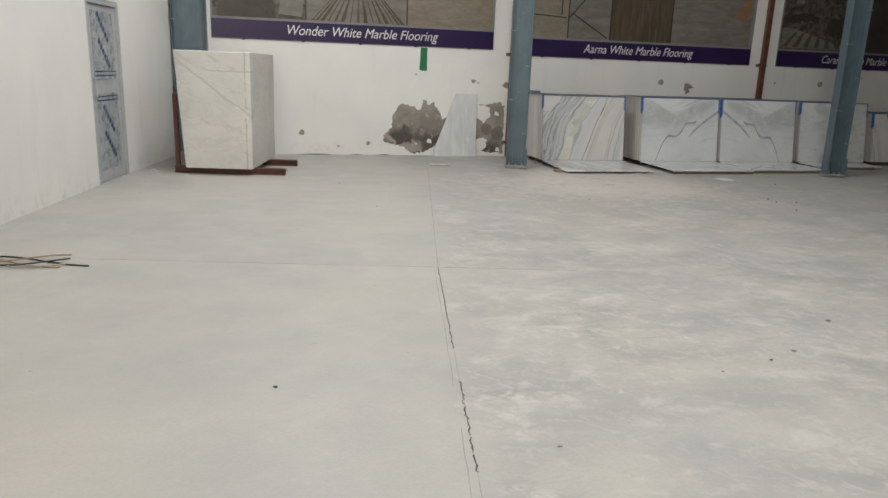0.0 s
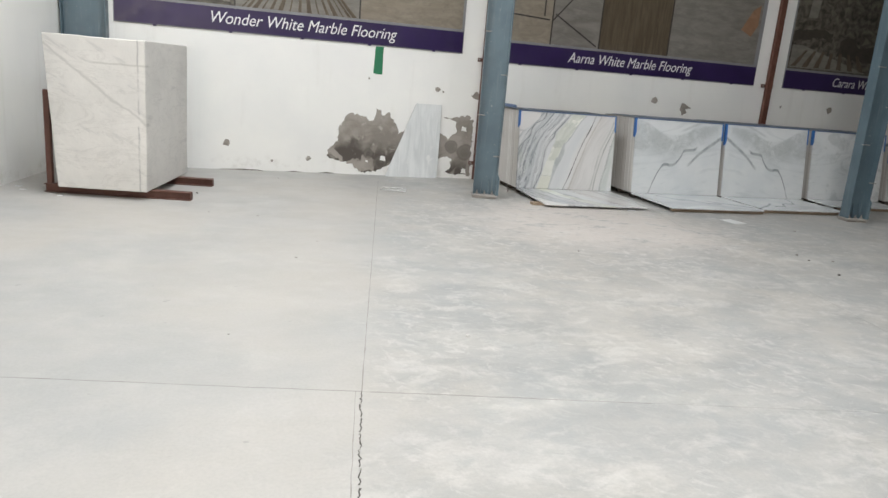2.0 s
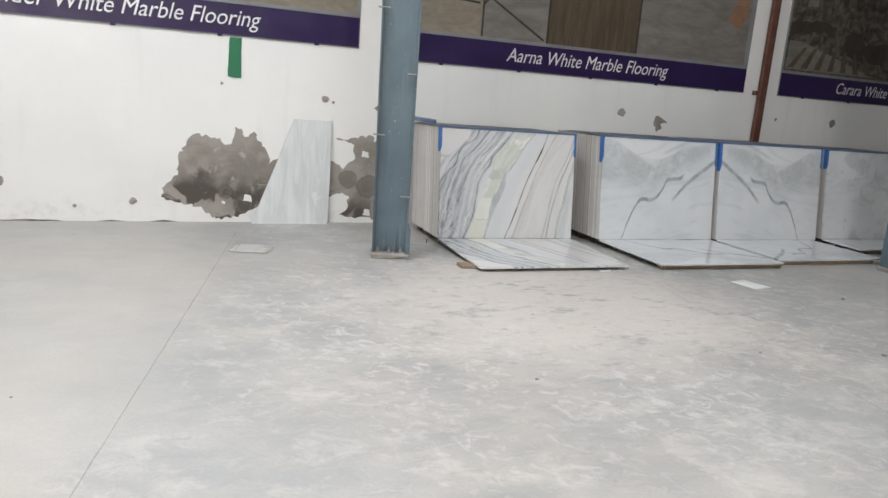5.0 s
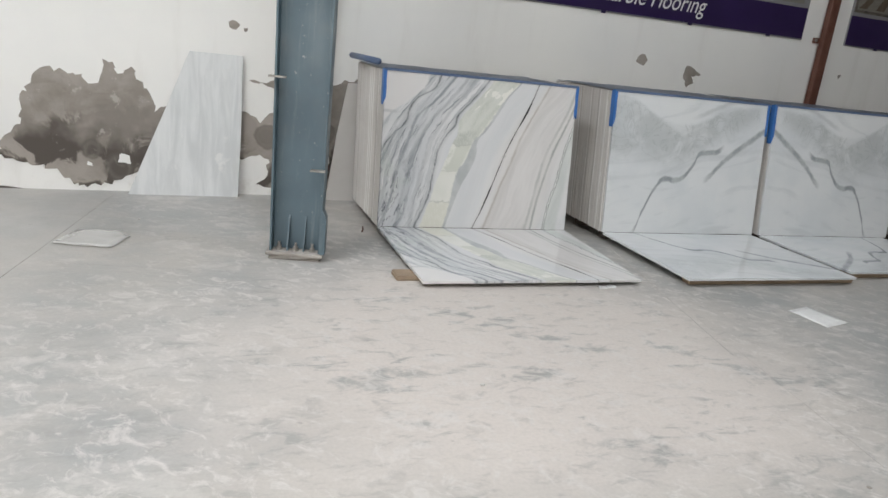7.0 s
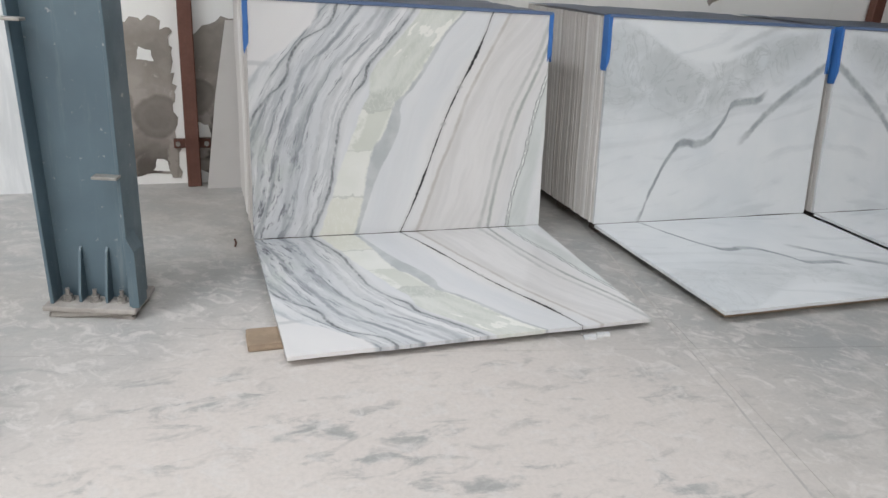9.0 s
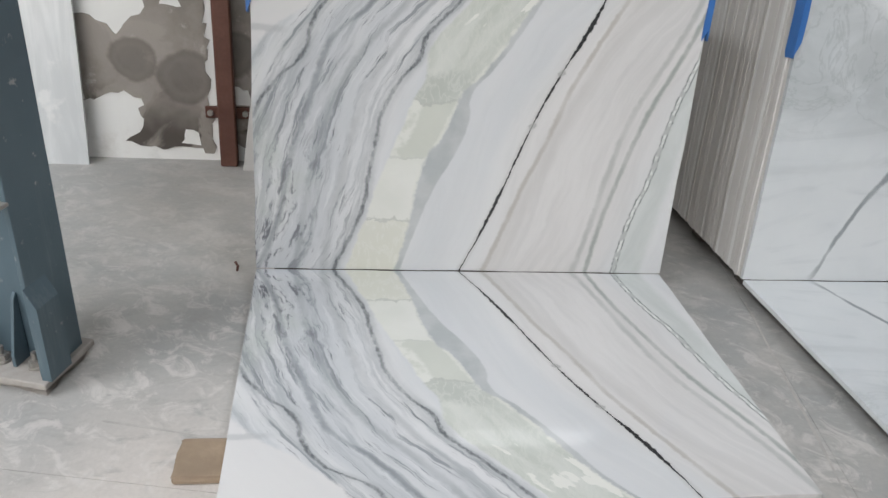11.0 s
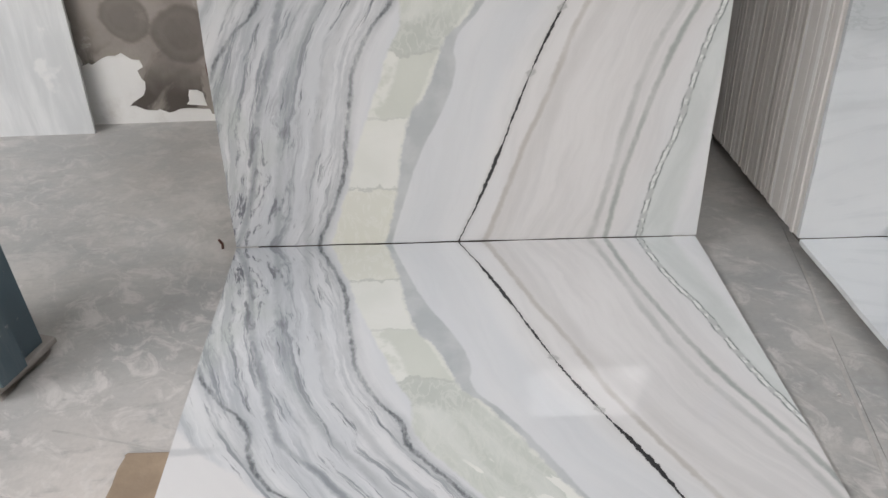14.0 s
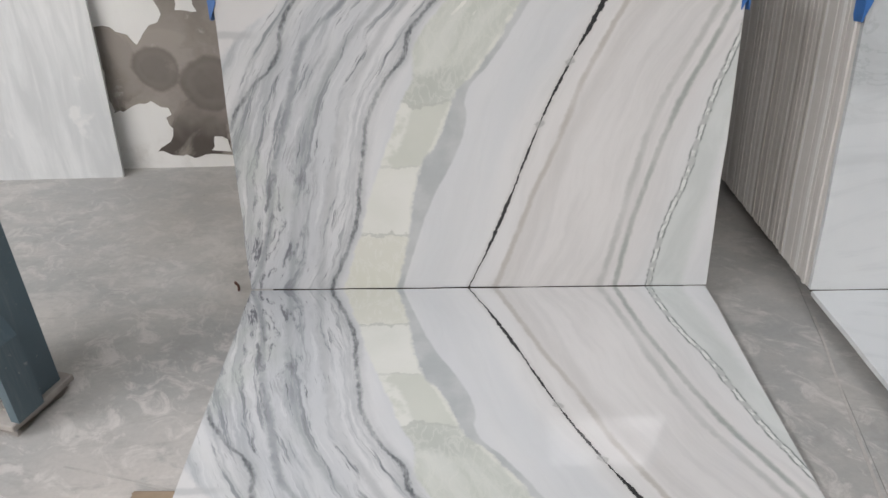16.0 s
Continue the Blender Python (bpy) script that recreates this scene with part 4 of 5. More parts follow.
def steel_column(name, m, width, depth, height, taper, label):
    """I-section post on a bolted base plate; its web faces -y."""
    col = empty(name, m, label, "column", "steel columns")
    hw, hd, t = width / 2, depth / 2, 0.014
    web = bmesh.new()
    for z0, z1 in ((0.05, height),):
        vs = [web.verts.new(p) for p in ((-hw + t, -0.005, z0), (hw - t, -0.005, z0), (hw - t, -0.005, z1), (-hw + t - taper, -0.005, z1),
                                         (-hw + t, 0.005, z0), (hw - t, 0.005, z0), (hw - t, 0.005, z1), (-hw + t - taper, 0.005, z1))]
        for f in ((0, 1, 2, 3), (7, 6, 5, 4), (0, 4, 5, 1), (1, 5, 6, 2), (2, 6, 7, 3), (3, 7, 4, 0)):
            web.faces.new([vs[i] for i in f])
    part("web", web, M_COL, col)
    part("flange", box(hw - t, hw, -hd, hd, 0.05, height, 0.002), M_COL, col)
    fl = box(-hw, -hw + t, -hd, hd, 0.05, height, 0.002)
    for q in fl.verts:
        q.co.x -= taper * (q.co.z - 0.05) / (height - 0.05)
    part("flange", fl, M_COL, col)
    part("base_plate", box(-hw - 0.02, hw + 0.02, -hd - 0.03, hd + 0.03, 0.03, 0.052, 0.003), M_GROUT, col, "dusty steel base plate")
    grout = box(-hw, hw, -hd - 0.01, hd + 0.01, 0.0, 0.032)
    bmesh.ops.subdivide_edges(grout, edges=grout.edges[:], cuts=4)
    for q in grout.verts:
        q.co += Vector((random.uniform(-0.012, 0.012), random.uniform(-0.012, 0.012), 0))
    part("grout_bed", grout, M_GROUT, col, "crumbled grey cement bed")
    for k in range(2):
        x = -hw * 0.32 + k * hw * 0.64
        for s in (-1, 1):
            pts = [(x, 0.008 * s, 0.05), (x, hd * 0.75 * s, 0.05), (x, hd * 0.75 * s, 0.09), (x, hd * 0.25 * s, 0.26), (x, 0.008 * s, 0.28)]
            fin = bmesh.new()
            a = [fin.verts.new((p[0] - 0.005, p[1], p[2])) for p in pts]
            b = [fin.verts.new((p[0] + 0.005, p[1], p[2])) for p in pts]
            fin.faces.new(a), fin.faces.new(b[::-1])
            for i in range(5):
                fin.faces.new((a[i], a[(i + 1) % 5], b[(i + 1) % 5], b[i]))
            part("stiffener", fin, M_COL, col)
    for s in (1,):
        g = prism([(0, 0.052), (0.03, 0.052), (0.03, 0.30), (0.0, 0.36)], -hd - 0.012, -hd * 0.1)
        ob = part("gusset", g, M_COL, col)
        ob.matrix_basis = pose(s * hw - (0.0 if s > 0 else 0.03), 0, 0)
    for x in (-hw * 0.66, 0.0, hw * 0.66):
        for y in (-hd * 0.55, hd * 0.55):
            nut = bmesh.new()
            bmesh.ops.create_cone(nut, cap_ends=True, segments=14, radius1=0.024, radius2=0.022, depth=0.008, matrix=pose(x, y, 0.056))
            bmesh.ops.create_cone(nut, cap_ends=True, segments=6, radius1=0.018, radius2=0.018, depth=0.018, matrix=pose(x, y, 0.069))
            bmesh.ops.create_cone(nut, cap_ends=True, segments=8, radius1=0.009, radius2=0.009, depth=0.03, matrix=pose(x, y, 0.09))
            part("anchor_bolt", nut, M_STEEL, col, "rusty anchor bolt and nut")
    z, k = 0.61, 0
    while z < height - 0.4:
        s = 1 if k % 2 == 0 else -1
        off = -taper * z / height if s < 0 else 0
        part("cleat", box(s * hw - 0.09 + off, s * hw + 0.004 + off, -hd - 0.045, -hd + 0.004, z - 0.005, z + 0.006, 0.002) if s > 0 else
             box(-hw - 0.03 + off, -hw + 0.075 + off, -hd - 0.045, -hd + 0.004, z - 0.005, z + 0.006, 0.002), M_STEEL, col, "small flat steel cleat")
        z, k = z + 0.56, k + 1
    return col


steel_column("steel_column", pose(-0.672, -0.475, 0, 0, 0, -16), 0.33, 0.18, ROOF, 0.07, "blue-grey painted steel column bolted to the floor")
steel_column("steel_column", pose(5.0, -1.42, 0, 0, 0, -8), 0.305, 0.20, ROOF, 0.07, "blue-grey painted steel column in front of slab stacks")
steel_column("steel_column", pose(-6.14, 1.07, 0, 0, 0, 0), 0.56, 0.30, ROOF, 0.0, "broad blue-grey steel column in the wall corner")

# ---- downpipes ----


def downpipe(x, w, label):
    pipe = empty("downpipe", pose(x, WALL_Y - 0.06, 0), label, "pipe", "red-brown wall posts")
    part("post", box(-w / 2, w / 2, -0.035, 0.035, 0, ROOF, 0.006), M_RUST, pipe)
    for z in (0.27, 1.95, 3.6):
        part("bracket", box(-w / 2 - 0.07, w / 2 + 0.07, 0.036, 0.058, z - 0.03, z + 0.03, 0.003), M_RUST, pipe)
        for s in (-1, 1):
            nut = bmesh.new()
            bmesh.ops.create_cone(nut, cap_ends=True, segments=6, radius1=0.016, radius2=0.016, depth=0.02, matrix=pose(s * (w / 2 + 0.045), 0.03, z, 90, 0, 0))
            part("bolt", nut, M_STEEL, pipe)
    return pipe


downpipe(-0.275, 0.085, "red-brown steel post fixed upright to the wall")
downpipe(5.34, 0.12, "red-brown steel post between two wall banners")
downpipe(10.6, 0.12, "red-brown steel post at the shaded wall end")

# ---- printed banners ----


def lettering(name, words, x, z, height, material, parent, width):
    data = bpy.data.curves.new(name, "FONT")
    data.body, data.size, data.shear, data.extrude, data.align_x, data.align_y, data.offset = words, height, 0.28, 0.001, "CENTER", "CENTER", 0.0
    data.materials.append(material)
    tmp = new("tmp_text", data)
    bpy.context.view_layer.update()
    me = bpy.data.meshes.new_from_object(tmp.evaluated_get(bpy.context.evaluated_depsgraph_get()))
    bpy.data.objects.remove(tmp)
    xs = [q.co.x for q in me.vertices]
    k = width / (max(xs) - min(xs))
    ob = new(name, me)
    ob.parent = parent
    ob.matrix_basis = pose(x, -0.016, z, 90, 0, 0) @ Matrix.Diagonal((k, 1.0, 1.0, 1.0))
    return ob


def banner(x0, x1, z0, words, text_x, text_w, pictures, label):
    """A framed board: purple strip with white words below, printed pictures above."""
    b = empty("wall_banner", pose(x0, WALL_Y - 0.015, z0), label, "banner", "wall banners")
    w, top = x1 - x0, 2.5
    part("board", box(0, w, 0, 0.014, 0, top, 0.003), M_FRAME, b, "grey vinyl backing board")
    part("strip", box(0.012, w - 0.012, -0.004, 0.0, 0.012, 0.33), M_PURPLE, b, "deep purple title strip")
    for s in range(5):
        part("staple", box(w * (0.1 + 0.2 * s), w * (0.1 + 0.2 * s) + 0.05, -0.012, 0.0, -0.012, 0.012, 0.002), M_PURPLE, b)
    part("edge_line", box(0.012, w - 0.012, -0.006, 0.0, 0.335, 0.35), M_FRAME, b)
    for px0, px1, mat in pictures:
        part("picture", box(px0, px1, -0.004, 0.0, 0.37, top - 0.03), mat, b)
    for px0, px1, mat in pictures[:-1]:
        part("divider", box(px1 - 0.012, px1 + 0.012, -0.007, 0.0, 0.37, top - 0.03), M_BLACKLINE, b)
    lettering("lettering", words, text_x, 0.182, 0.235, M_INK, b, text_w)
    return b


def flat_print(b, points, material, d, label=""):
    return part("printed_shape", prism(points, -0.006 - d, -0.003), material, b, label)


ban = banner(-5.80, -0.655, 2.02, "Wonder White Marble Flooring", 2.64, 2.75, [(0.03, 1.62, M_PIC_ROOM), (1.62, 3.45, M_PIC_PALE), (3.45, 5.10, M_PIC_BEIGE)], "wide purple-edged printed banner of marble floors, Wonder White Marble Flooring")
for k in range(15):
    a = -1.05 + k * 0.15
    w = 0.012 + 0.012 * (k % 3)
    flat_print(ban, [(2.55 + 0.35 * math.sin(a), 0.95), (2.56 + 0.35 * math.sin(a), 0.95), (2.55 + w + math.sin(a) * 0.95, 0.37), (2.55 - w + math.sin(a) * 0.95, 0.37)], M_PIC_WOOD, 0.001 + 0.0003 * k)
flat_print(ban, [(0.1, 0.37), (1.1, 0.37), (1.05, 0.75), (0.8, 0.9), (0.2, 0.85)], M_PIC_DARK, 0.001)
flat_print(ban, [(1.15, 0.45), (1.55, 0.42), (1.6, 0.8), (1.2, 0.85)], M_PIC_PALE, 0.001)
ban = banner(-0.20, 5.04, 1.935, "Aarna White Marble Flooring", 2.62, 2.45, [(0.03, 1.05, M_PIC_BEIGE), (1.05, 1.95, M_PIC_PALE), (1.95, 3.30, M_PIC_WOOD), (3.30, 5.15, M_PIC_PALE)], "purple-edged printed banner of marble floor samples, Aarna White Marble Flooring")
for p, q in (((1.10, 0.85), (1.90, 0.40)), ((1.06, 0.75), (1.5, 1.25)), ((0.1, 0.8), (1.0, 0.75)), ((0.1, 1.2), (1.9, 1.25)), ((0.9, 0.8), (0.9, 1.25))):
    d = Vector((q[0] - p[0], q[1] - p[1])).normalized() * 0.012
    flat_print(ban, [(p[0] + d.y, p[1] - d.x), (q[0] + d.y, q[1] - d.x), (q[0] - d.y, q[1] + d.x), (p[0] - d.y, p[1] + d.x)], M_BLACKLINE, 0.001)
flat_print(ban, [(4.75, 0.95), (4.95, 1.3), (5.1, 1.4), (5.1, 1.05), (4.98, 0.85)], M_PIC_BROWN, 0.001)
ban = banner(5.68, 10.45, 1.94, "Carara White Marble Flooring", 2.35, 2.45, [(0.03, 2.2, M_PIC_ROOM), (2.2, 4.7, M_PIC_DARK)], "purple-edged printed banner of a furnished room, Carara White Marble Flooring")
flat_print(ban, ragged([(0.05, 1.05), (0.05, 0.85), (0.5, 0.95), (0.9, 0.92), (0.95, 1.05), (0.5, 1.12)], 0.03, 0.09, 81), M_PIC_DARK, 0.001)
flat_print(ban, ragged([(1.1, 0.66), (2.05, 0.6), (2.1, 0.92), (1.6, 0.86), (1.5, 1.05), (1.15, 0.95)], 0.03, 0.09, 82), M_PIC_DARK, 0.001)
for k in range(7):
    flat_print(ban, ragged([(0.08 + 0.27 * k, 0.42), (0.2 + 0.27 * k, 0.42), (0.42 + 0.2 * k, 0.72), (0.36 + 0.2 * k, 0.72)], 0.01, 0.1, 90 + k), M_PIC_WOOD, 0.003)
flat_print(ban, [(0.06, 0.4), (1.9, 0.4), (1.1, 0.6), (0.3, 0.8), (0.06, 0.8)], M_PIC_PALE, 0.002)
flat_print(ban, [(0.3, 1.3), (0.5, 1.3), (0.55, 1.9), (0.35, 1.9)], M_PIC_PALE, 0.002)
tagged(part("green_tape", prism(ragged([(-2.09, 1.60), (-1.95, 1.59), (-1.95, 2.01), (-2.07, 2.01)], 0.006, 0.06, 2), WALL_Y - 0.012, WALL_Y - 0.001), M_GREEN), "strip of dark green tape hanging under a banner", "tape")

# ---- sawn block on its steel rack ----
BLK = pose(-5.62, -1.10, 0, 0, 0, -10.8)
rack = empty("steel_rack", BLK, "red-brown steel rack lying under a marble block", "rack")
for y in (-0.10, 0.94):
    part("beam", box(-0.57, 1.06, y - 0.05, y + 0.05, 0.0, 0.012, 0.003), M_RUST, rack)
    part("beam_web", box(-0.57, 1.06, y - 0.006, y + 0.006, 0.012, 0.085), M_RUST, rack)
    part("beam_top", box(-0.57, 1.06, y - 0.05, y + 0.05, 0.085, 0.097, 0.003), M_RUST, rack)
    part("beam_end", box(1.054, 1.06, y - 0.048, y + 0.048, 0.012, 0.085), M_RUST, rack)
    post = box(-0.56, -0.50, y + 0.0, y + 0.06, 0.097, 1.15, 0.004)
    part("upright", post, M_RUST, rack)
block = box(-0.33, 0.63, -0.31, 1.32, 0.099, 1.76, 0.0)
bmesh.ops.subdivide_edges(block, edges=block.edges[:], cuts=14, use_grid_fill=True)
for q in block.verts:
    k = noise.noise(q.co * 2.1) * 0.012 + noise.noise(q.co * 9) * 0.004
    q.co += q.co.normalized() * k
    if q.co.x < -0.30:
        q.co.x -= 0.01 + 0.10 * (q.co.z / 1.7)
bmesh.ops.bevel(block, geom=[e for e in block.edges if e.calc_face_angle(0) > 1.2], offset=0.008, segments=1, affect="EDGES")
ob = tagged(part("marble_block", block, M_BLOCK), "rough-sawn white marble block with faint grey veins on a steel rack", "marble block")
ob.matrix_world = BLK

# ---- slab stacks ----
LEAN = 0.15 / 1.15
LEAN_DEG = math.degrees(math.atan(LEAN))


def uv_slab(name, w, h, t, material, mirror, m, label, group, seed):
    """A polished slab: its face lies in x (0 to w) and z (0 to h), its back at y = t. Face coordinates in metres."""
    outline = ragged([(0, 0), (w, 0), (w, h), (0, h)], 0.0025, 0.12, seed)
    bm = prism(outline, 0.0, t)
    uv = bm.loops.layers.uv.new("face")
    for f in bm.faces:
        for lp in f.loops:
            x, z = lp.vert.co.x, lp.vert.co.z
            lp[uv].uv = (w - x if mirror else x, max(0.0, z))
    ob = part(name, bm, material)
    ob.matrix_world = m
    return tagged(ob, label, "marble slab", group)


def slab_stack(x0, w, h, count, y_front, z0, seed, cover=True, tape=True):
    """Slabs standing on edge one behind another, leaning back to the wall."""
    rng = random.Random(seed)
    st = empty("slab_stack", pose(x0, y_front, z0, -LEAN_DEG, 0, 0), "stack of raw marble slabs standing on edge against the wall", "slab stack", "slab stacks along the wall")
    t = 0.0185
    base = bpy.data.meshes.new("slab")
    b = prism(ragged([(0, 0), (w, 0), (w, h), (0, h)], 0.004, 0.25, seed), 0.0, t - 0.0006)
    bmesh.ops.recalc_face_normals(b, faces=b.faces[:])
    b.to_mesh(base)
    b.free()
    base.materials.append(M_EDGE)
    for i in range(count):
        shared("slab", base, st, pose(rng.uniform(-0.0025, 0.0025) - (0.005 if rng.random() < 0.12 else 0), 0.022 + i * t, rng.uniform(-0.004, 0.0) + (0.022 + i * t) * LEAN))
    depth = 0.022 + count * t
    if cover:
        sheet = bmesh.new()
        nx, ny = 22, 12
        grid = [[sheet.verts.new((-0.01 + (w + 0.02) * i / nx, -0.004 + (depth + 0.01) * j / ny, h + 0.008 + max(0.0, depth * j / ny) * LEAN + 0.006 * noise.noise(Vector((i * 0.5 + seed, j * 0.6, 0))) + 0.003 * rng.random())) for i in range(nx + 1)] for j in range(ny + 1)]
        for j in range(ny):
            for i in range(nx):
                sheet.faces.new((grid[j][i], grid[j][i + 1], grid[j + 1][i + 1], grid[j + 1][i]))
        bmesh.ops.solidify(sheet, geom=sheet.faces[:], thickness=0.003)
        part("film_cover", sheet, M_COVER, st, "wrinkled grey-blue plastic film", smooth=True)
        part("tape_edge", box(-0.006, w + 0.006, -0.0075, 0.03, h - 0.002, h + 0.0165, 0.002), M_TAPE_DULL, st, "dull blue tape along the top edge")
    if tape:
        for x, s in ((0.0, -1), (w, 1)):
            ln = rng.uniform(0.24, 0.34)
            a, c = (x - 0.012, x - 0.0075) if s < 0 else (x + 0.0075, x + 0.012)
            part("tape_strip", prism(ragged([(a, h + 0.012), (c, h + 0.012), (c, h - ln), (a, h - ln + 0.02)], 0.001, 0.08, seed + 3), -0.006, 0.05), M_BLUE, st, "loose blue tape end")
            part("tape_front", prism(ragged([(x - 0.012, h), (x + 0.012, h), (x + 0.01, h - ln * 0.8), (x - 0.012, h - ln)], 0.002, 0.06, seed + 9), -0.0075, -0.002), M_BLUE, st)
    for k in range(3):
        y = 0.10 + k * (depth - 0.2) / 2
        part("bearer", box(0.06, w - 0.06, y - 0.05, y + 0.05, -z0 + 0.012, -0.006, 0.004), M_BEARER, st, "dark timber bearer").matrix_basis = pose(0, 0, 0, LEAN_DEG, 0, 0) @ pose(0, 0, -0.004 - 0.0 * k)
    return st


def floor_slab(x0, x1, y_back, y_front, z_back, z_front, material, mirror, shift, label, seed, thick=0.018):
    """A polished slab lying on packing, its far edge at the foot of the standing one."""
    w = x1 - x0
    n_ = math.hypot(y_back - y_front, z_back - z_front)
    outline = ragged([(0, -n_), (w, -n_), (w, 0), (0, 0)], 0.0025, 0.12, seed)
    bm = prism(outline, -thick, 0.0, "z")
    for q in bm.verts:
        q.co.x += shift * (-q.co.y / n_)
    uv = bm.loops.layers.uv.new("face")
    for f in bm.faces:
        for lp in f.loops:
            x, y = lp.vert.co.x, lp.vert.co.y
            x -= shift * (-y / n_)
            lp[uv].uv = (w - x if mirror else x, max(0.0, -y))
    ob = part("floor_marble_slab", bm, material)
    ob.matrix_world = pose(x0, y_back, z_back, math.degrees(math.atan2(z_back - z_front, y_back - y_front)), 0, 0)
    return tagged(ob, label, "marble slab", "polished slabs laid on the floor")


STACKS = [  # x0, width, height, slabs, front y
    (0.0, 1.61, 1.165, 50, 0.0), (1.955, 1.60, 1.175, 56, -0.04), (3.63, 1.62, 1.18, 54, -0.05), (5.44, 1.55, 1.17, 52, 0.02), (7.25, 1.5, 0.98, 46, 0.10),
]
LOOKS = [(M_STRIPE, False, "polished white marble slab with grey bands, green seam and black crack"),
         (M_CLOUD, False, "polished pale marble slab with a grey cloud and zigzag vein"),
         (M_CLOUD, True, "polished pale marble slab mirroring its neighbour's zigzag vein"),
         (M_CLOUD_PLAIN, False, "polished white marble slab with soft grey mottling"),
         (M_STRIPE, True, "polished white marble slab with dark slanting veins")]
for k, ((x0, w, h, count, yf), (mat, mir, lab)) in enumerate(zip(STACKS, LOOKS)):
    slab_stack(x0, w, h, count, yf, 0.085, 11 + k)
    uv_slab("marble_slab", w, h, 0.018, mat, mir, pose(x0, yf, 0.085, -LEAN_DEG, 0, 0), lab + ", standing", "polished slabs standing in front of stacks", 60 + k)

floor_slab(0.0, 1.605, -0.004, -1.135, 0.083, 0.05, M_STRIPE, False, 0.02, "polished striped marble slab lying before its standing twin", 71)
floor_slab(1.96, 3.55, -0.044, -1.18, 0.083, 0.07, M_CLOUD_LAID, False, 0.03, "polished pale marble slab lying on timber packing", 72)
floor_slab(3.64, 5.2, -0.054, -1.05, 0.083, 0.07, M_CLOUD_LAID, True, 0.03, "polished pale marble slab lying beside a steel column", 73)
floor_slab(5.45, 6.9, 0.016, -0.55, 0.083, 0.07, M_CLOUD_PLAIN, False, 0.02, "polished mottled marble slab lying on packing", 74)


def packing(x0, x1, y0, y1, h, label, seed, mat=M_WOOD):
    bm = box(x0, x1, y0, y1, 0, h, 0.006)
    bmesh.ops.subdivide_edges(bm, edges=bm.edges[:], cuts=2)
    rng = random.Random(seed)
    for q in bm.verts:
        if q.co.z > 0.01:
            q.co += Vector((rng.uniform(-0.006, 0.006), rng.uniform(-0.006, 0.006), 0 if q.co.z > h - 0.008 else rng.uniform(-0.004, 0.002)))
    return tagged(part("packing_block", bm, mat), label, "wood block", "timber packing under slabs")


packing(-0.11, 0.30, -0.99, -0.85, 0.033, "splintered offcut of pale timber under a slab corner", 1)
packing(1.0, 1.25, -0.98, -0.88, 0.033, "short timber offcut under a slab", 2)
packing(0.3, 1.3, -0.18, -0.10, 0.058, "dark timber batten under a slab's inner edge", 3, M_BEARER)
packing(2.05, 3.62, -1.12, -1.02, 0.052, "long timber batten under a slab's front edge", 4)
packing(2.1, 3.4, -0.22, -0.14, 0.060, "dark timber batten under a slab's inner edge", 5, M_BEARER)
packing(3.72, 5.15, -1.0, -0.9, 0.052, "long timber batten beside a column foot", 6)
packing(3.8, 5.0, -0.22, -0.14, 0.060, "dark timber batten under a slab's inner edge", 7, M_BEARER)
packing(5.6, 6.8, -0.5, -0.42, 0.052, "long timber batten under a mottled slab", 8)
packing(5.6, 6.8, -0.14, -0.06, 0.060, "dark timber batten under a slab's inner edge", 9, M_BEARER)

# ---- offcuts leaning on the wall ----


def leaning_offcut(points, y_foot, y_top, top, material, label, t=0.018):
    bm = prism(points, 0.0, t)
    ang = math.degrees(math.atan2(y_top - y_foot, top))
    ob = tagged(part("marble_offcut", bm, material), label, "marble offcut", "offcuts leaning on the wall")
    ob.matrix_world = pose(0, y_foot, 0, -ang, 0, 0)
    return ob


leaning_offcut([(-1.83, 0), (-0.96, 0), (-0.945, 0.55), (-0.94, 1.19), (-1.36, 1.19), (-1.40, 1.10), (-1.52, 0.78), (-1.60, 0.58), (-1.70, 0.33)], 1.16, 1.235, 1.19, M_OFFCUT, "tapered offcut of streaked grey-white marble leaning on the wall")
leaning_offcut([(-0.20, 0.0), (0.10, 0.0), (0.10, 1.05), (-0.04, 1.05), (-0.12, 0.6)], 1.13, 1.225, 1.05, M_EDGE, "narrow beige marble offcut tucked beside a stack")
bm = tube([(-0.01, 0.35, 1.288), (-0.03, 0.7, 1.289), (-0.055, 1.12, 1.290)], 0.025, 10)
tagged(part("film_roll", bm, M_TAPE_DULL, None, smooth=True), "thin roll of dull blue film lying on a slab stack", "film roll")

# ---- small things on the floor ----


def sheet_on_floor(name, points, lift, material, label, category, seed):
    bm = prism(points, 0.001, 0.003, "z")
    bmesh.ops.triangulate(bm, faces=[f for f in bm.faces if len(f.verts) > 4])
    bmesh.ops.subdivide_edges(bm, edges=bm.edges[:], cuts=5, use_grid_fill=True)
    for q in bm.verts:
        q.co.z += lift * (0.5 + 0.5 * noise.noise(Vector((q.co.x * 9, q.co.y * 9, seed))))
    return tagged(part(name, bm, material, None, smooth=True), label, category)


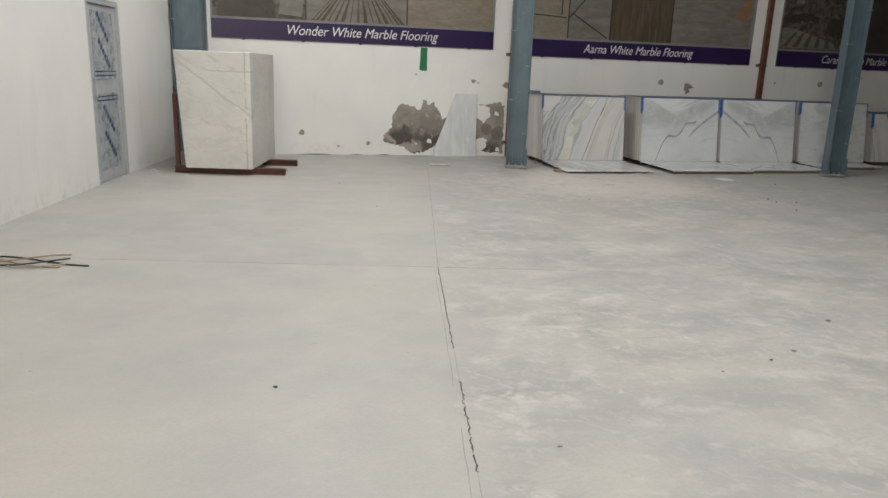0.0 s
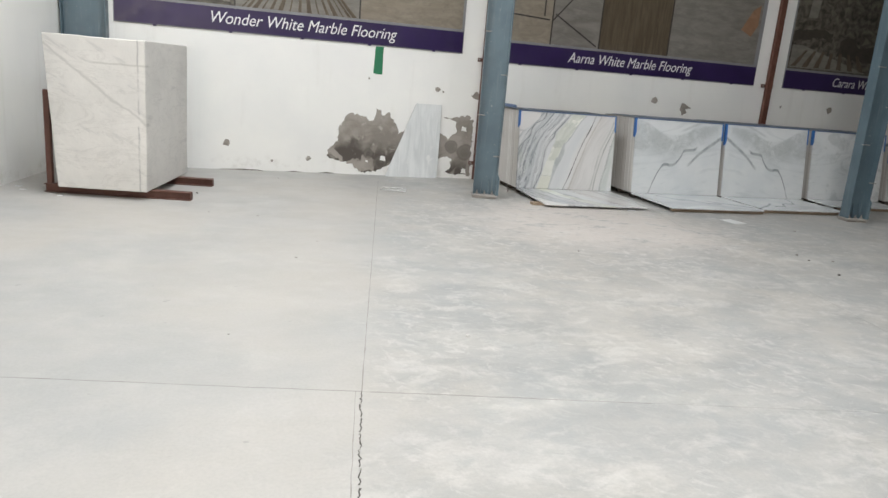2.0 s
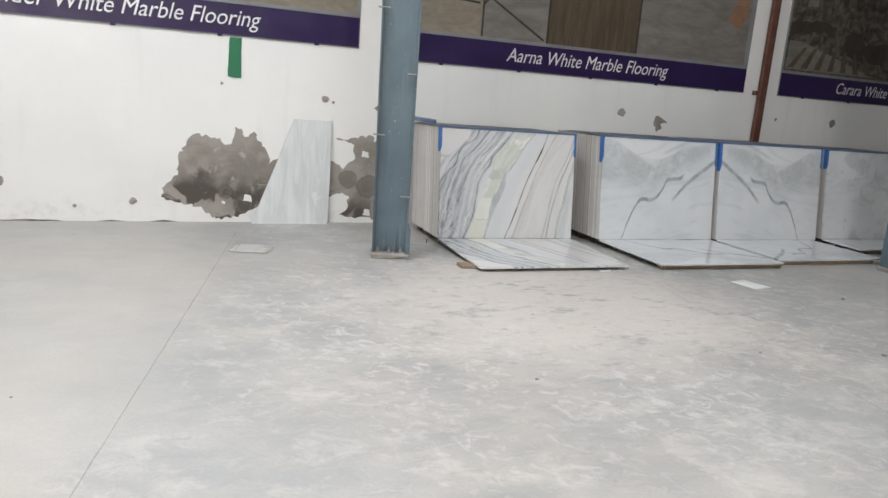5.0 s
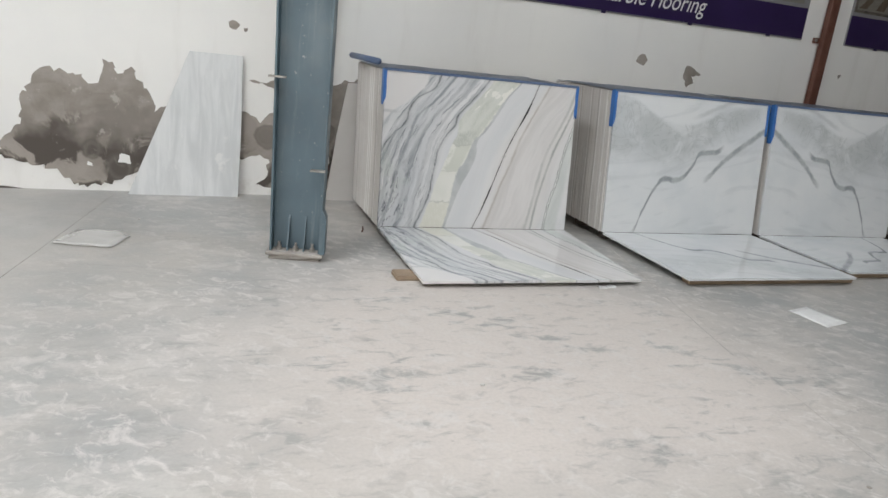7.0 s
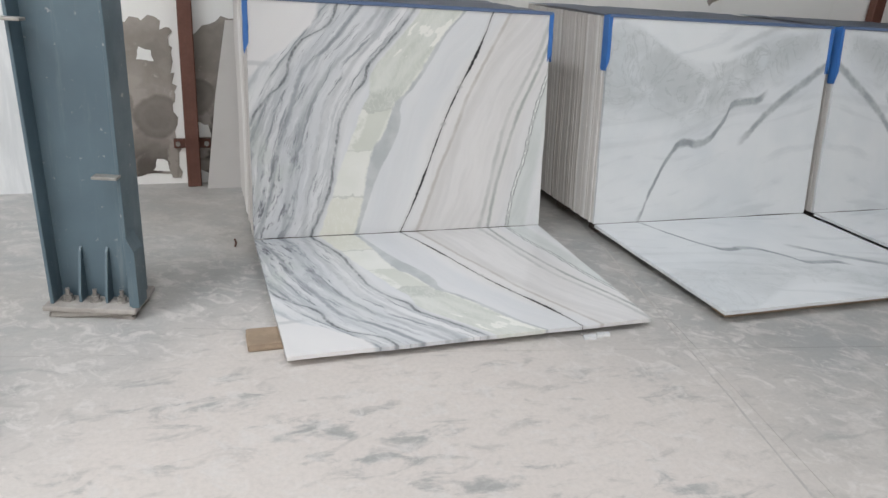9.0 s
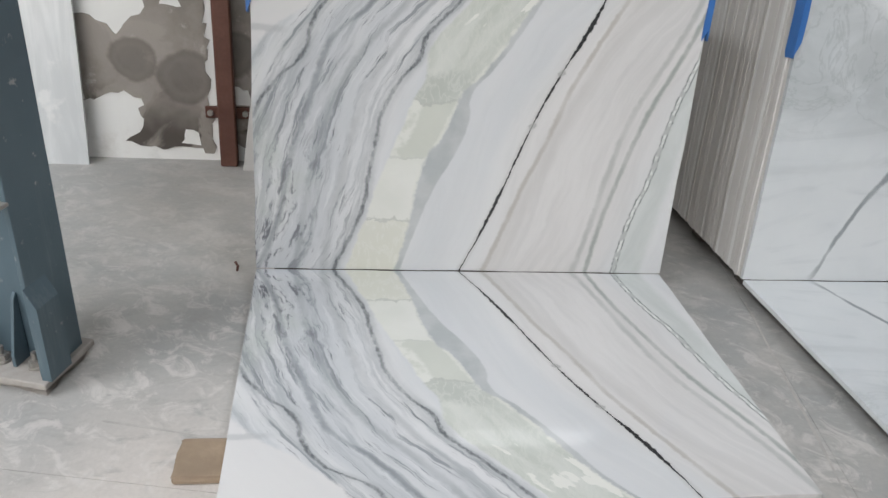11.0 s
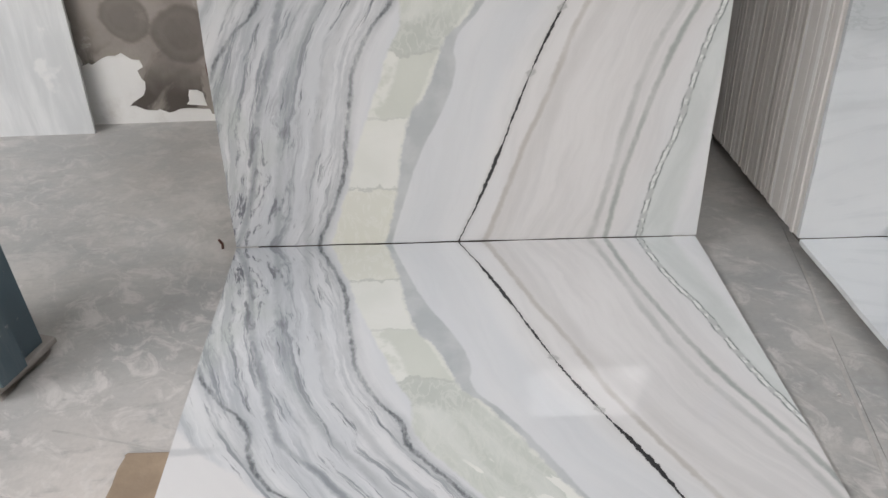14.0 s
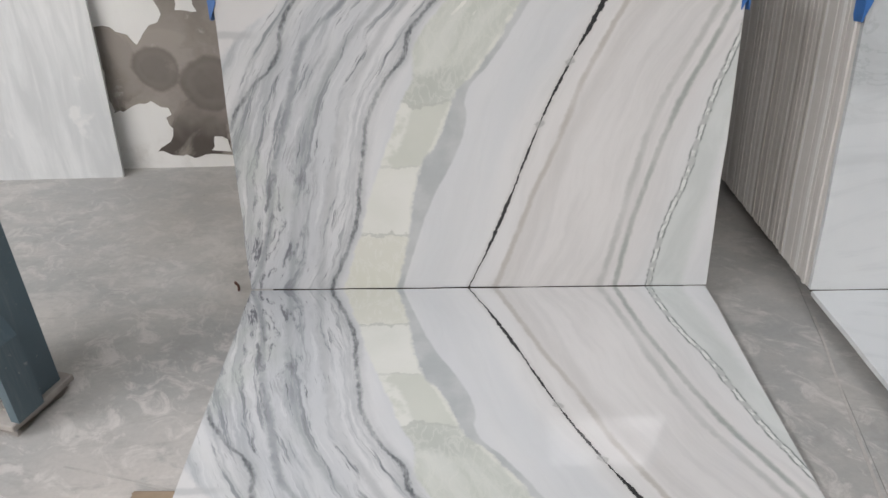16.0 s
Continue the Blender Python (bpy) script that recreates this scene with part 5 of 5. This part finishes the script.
sheet_on_floor("paper_sheet", [(2.46, -1.64), (2.68, -1.58), (2.75, -1.87), (2.50, -1.93)], 0.004, M_PAPER, "single white paper sheet lying on concrete", "paper", 1)
sheet_on_floor("polythene_scrap", [(-2.16, -0.27), (-2.06, 0.04), (-1.78, 0.02), (-1.72, -0.10), (-1.82, -0.36)], 0.02, M_CLEAR, "crumpled clear polythene scrap lying on concrete", "plastic sheet", 2)
rng = random.Random(4)
for k in range(5):
    a = rng.uniform(0, 1)
    pts = [(-7.2 + 0.17 * i + rng.uniform(-0.03, 0.03), -6.05 - 0.10 * a + 0.14 * math.sin(i * 0.8 + k) - 0.02 * i, 0.008 + 0.004 * k) for i in range(6 if k else 7)]
    tagged(part("cable", tube(pts, 0.007, 6), (M_CABLE, M_WOOD, M_STEEL)[k % 3]), "short tangled length of cable lying on the floor", "cable", "tangled cable lengths")
tagged(part("nail", tube([(-0.09, 0.118, 0.004), (-0.085, 0.11, 0.03), (-0.092, 0.10, 0.052)], 0.005, 6), M_RUST), "bent rusty nail standing on the concrete", "nail")
for k in range(34):
    x, y, r = rng.uniform(-6.4, 3.2), rng.uniform(-10.5, 1.1), rng.uniform(0.005, 0.018)
    b = bmesh.new()
    bmesh.ops.create_icosphere(b, subdivisions=1, radius=r)
    for q in b.verts:
        q.co = Vector((q.co.x * rng.uniform(0.7, 1.6), q.co.y * rng.uniform(0.6, 1.1), q.co.z * 0.45 + r * 0.42))
    ob = part("stone_chip", b, (M_GROUT, M_JOINT, M_EDGE, M_BEARER)[k % 4])
    ob.matrix_world = pose(x, y, 0, 0, 0, rng.uniform(0, 180))
    tagged(ob, "tiny stone chip lying on the concrete floor", "stone chip", "stone chips on the floor")
for x, y in ((1.30, -1.16), (1.37, -1.15), (-6.45, -1.05), (-6.55, -0.85), (-6.0, -1.35)):
    b = prism(ragged([(x - 0.03, y - 0.012), (x + 0.03, y - 0.015), (x + 0.035, y + 0.008), (x - 0.02, y + 0.014)], 0.005, 0.02, int(x * 100)), 0.0, 0.012, "z")
    tagged(part("marble_shard", b, M_OFFCUT), "small broken marble shard on the floor", "marble shard", "marble shards")

# the back wall and all that is fixed to it or leans on it stand slightly askew
for ob in [wall_back] + [o for o in scene.objects if o.name.split(".")[0] in ("wall_banner", "downpipe", "green_tape", "marble_offcut")]:
    ob.matrix_world = TURNED @ ob.matrix_world
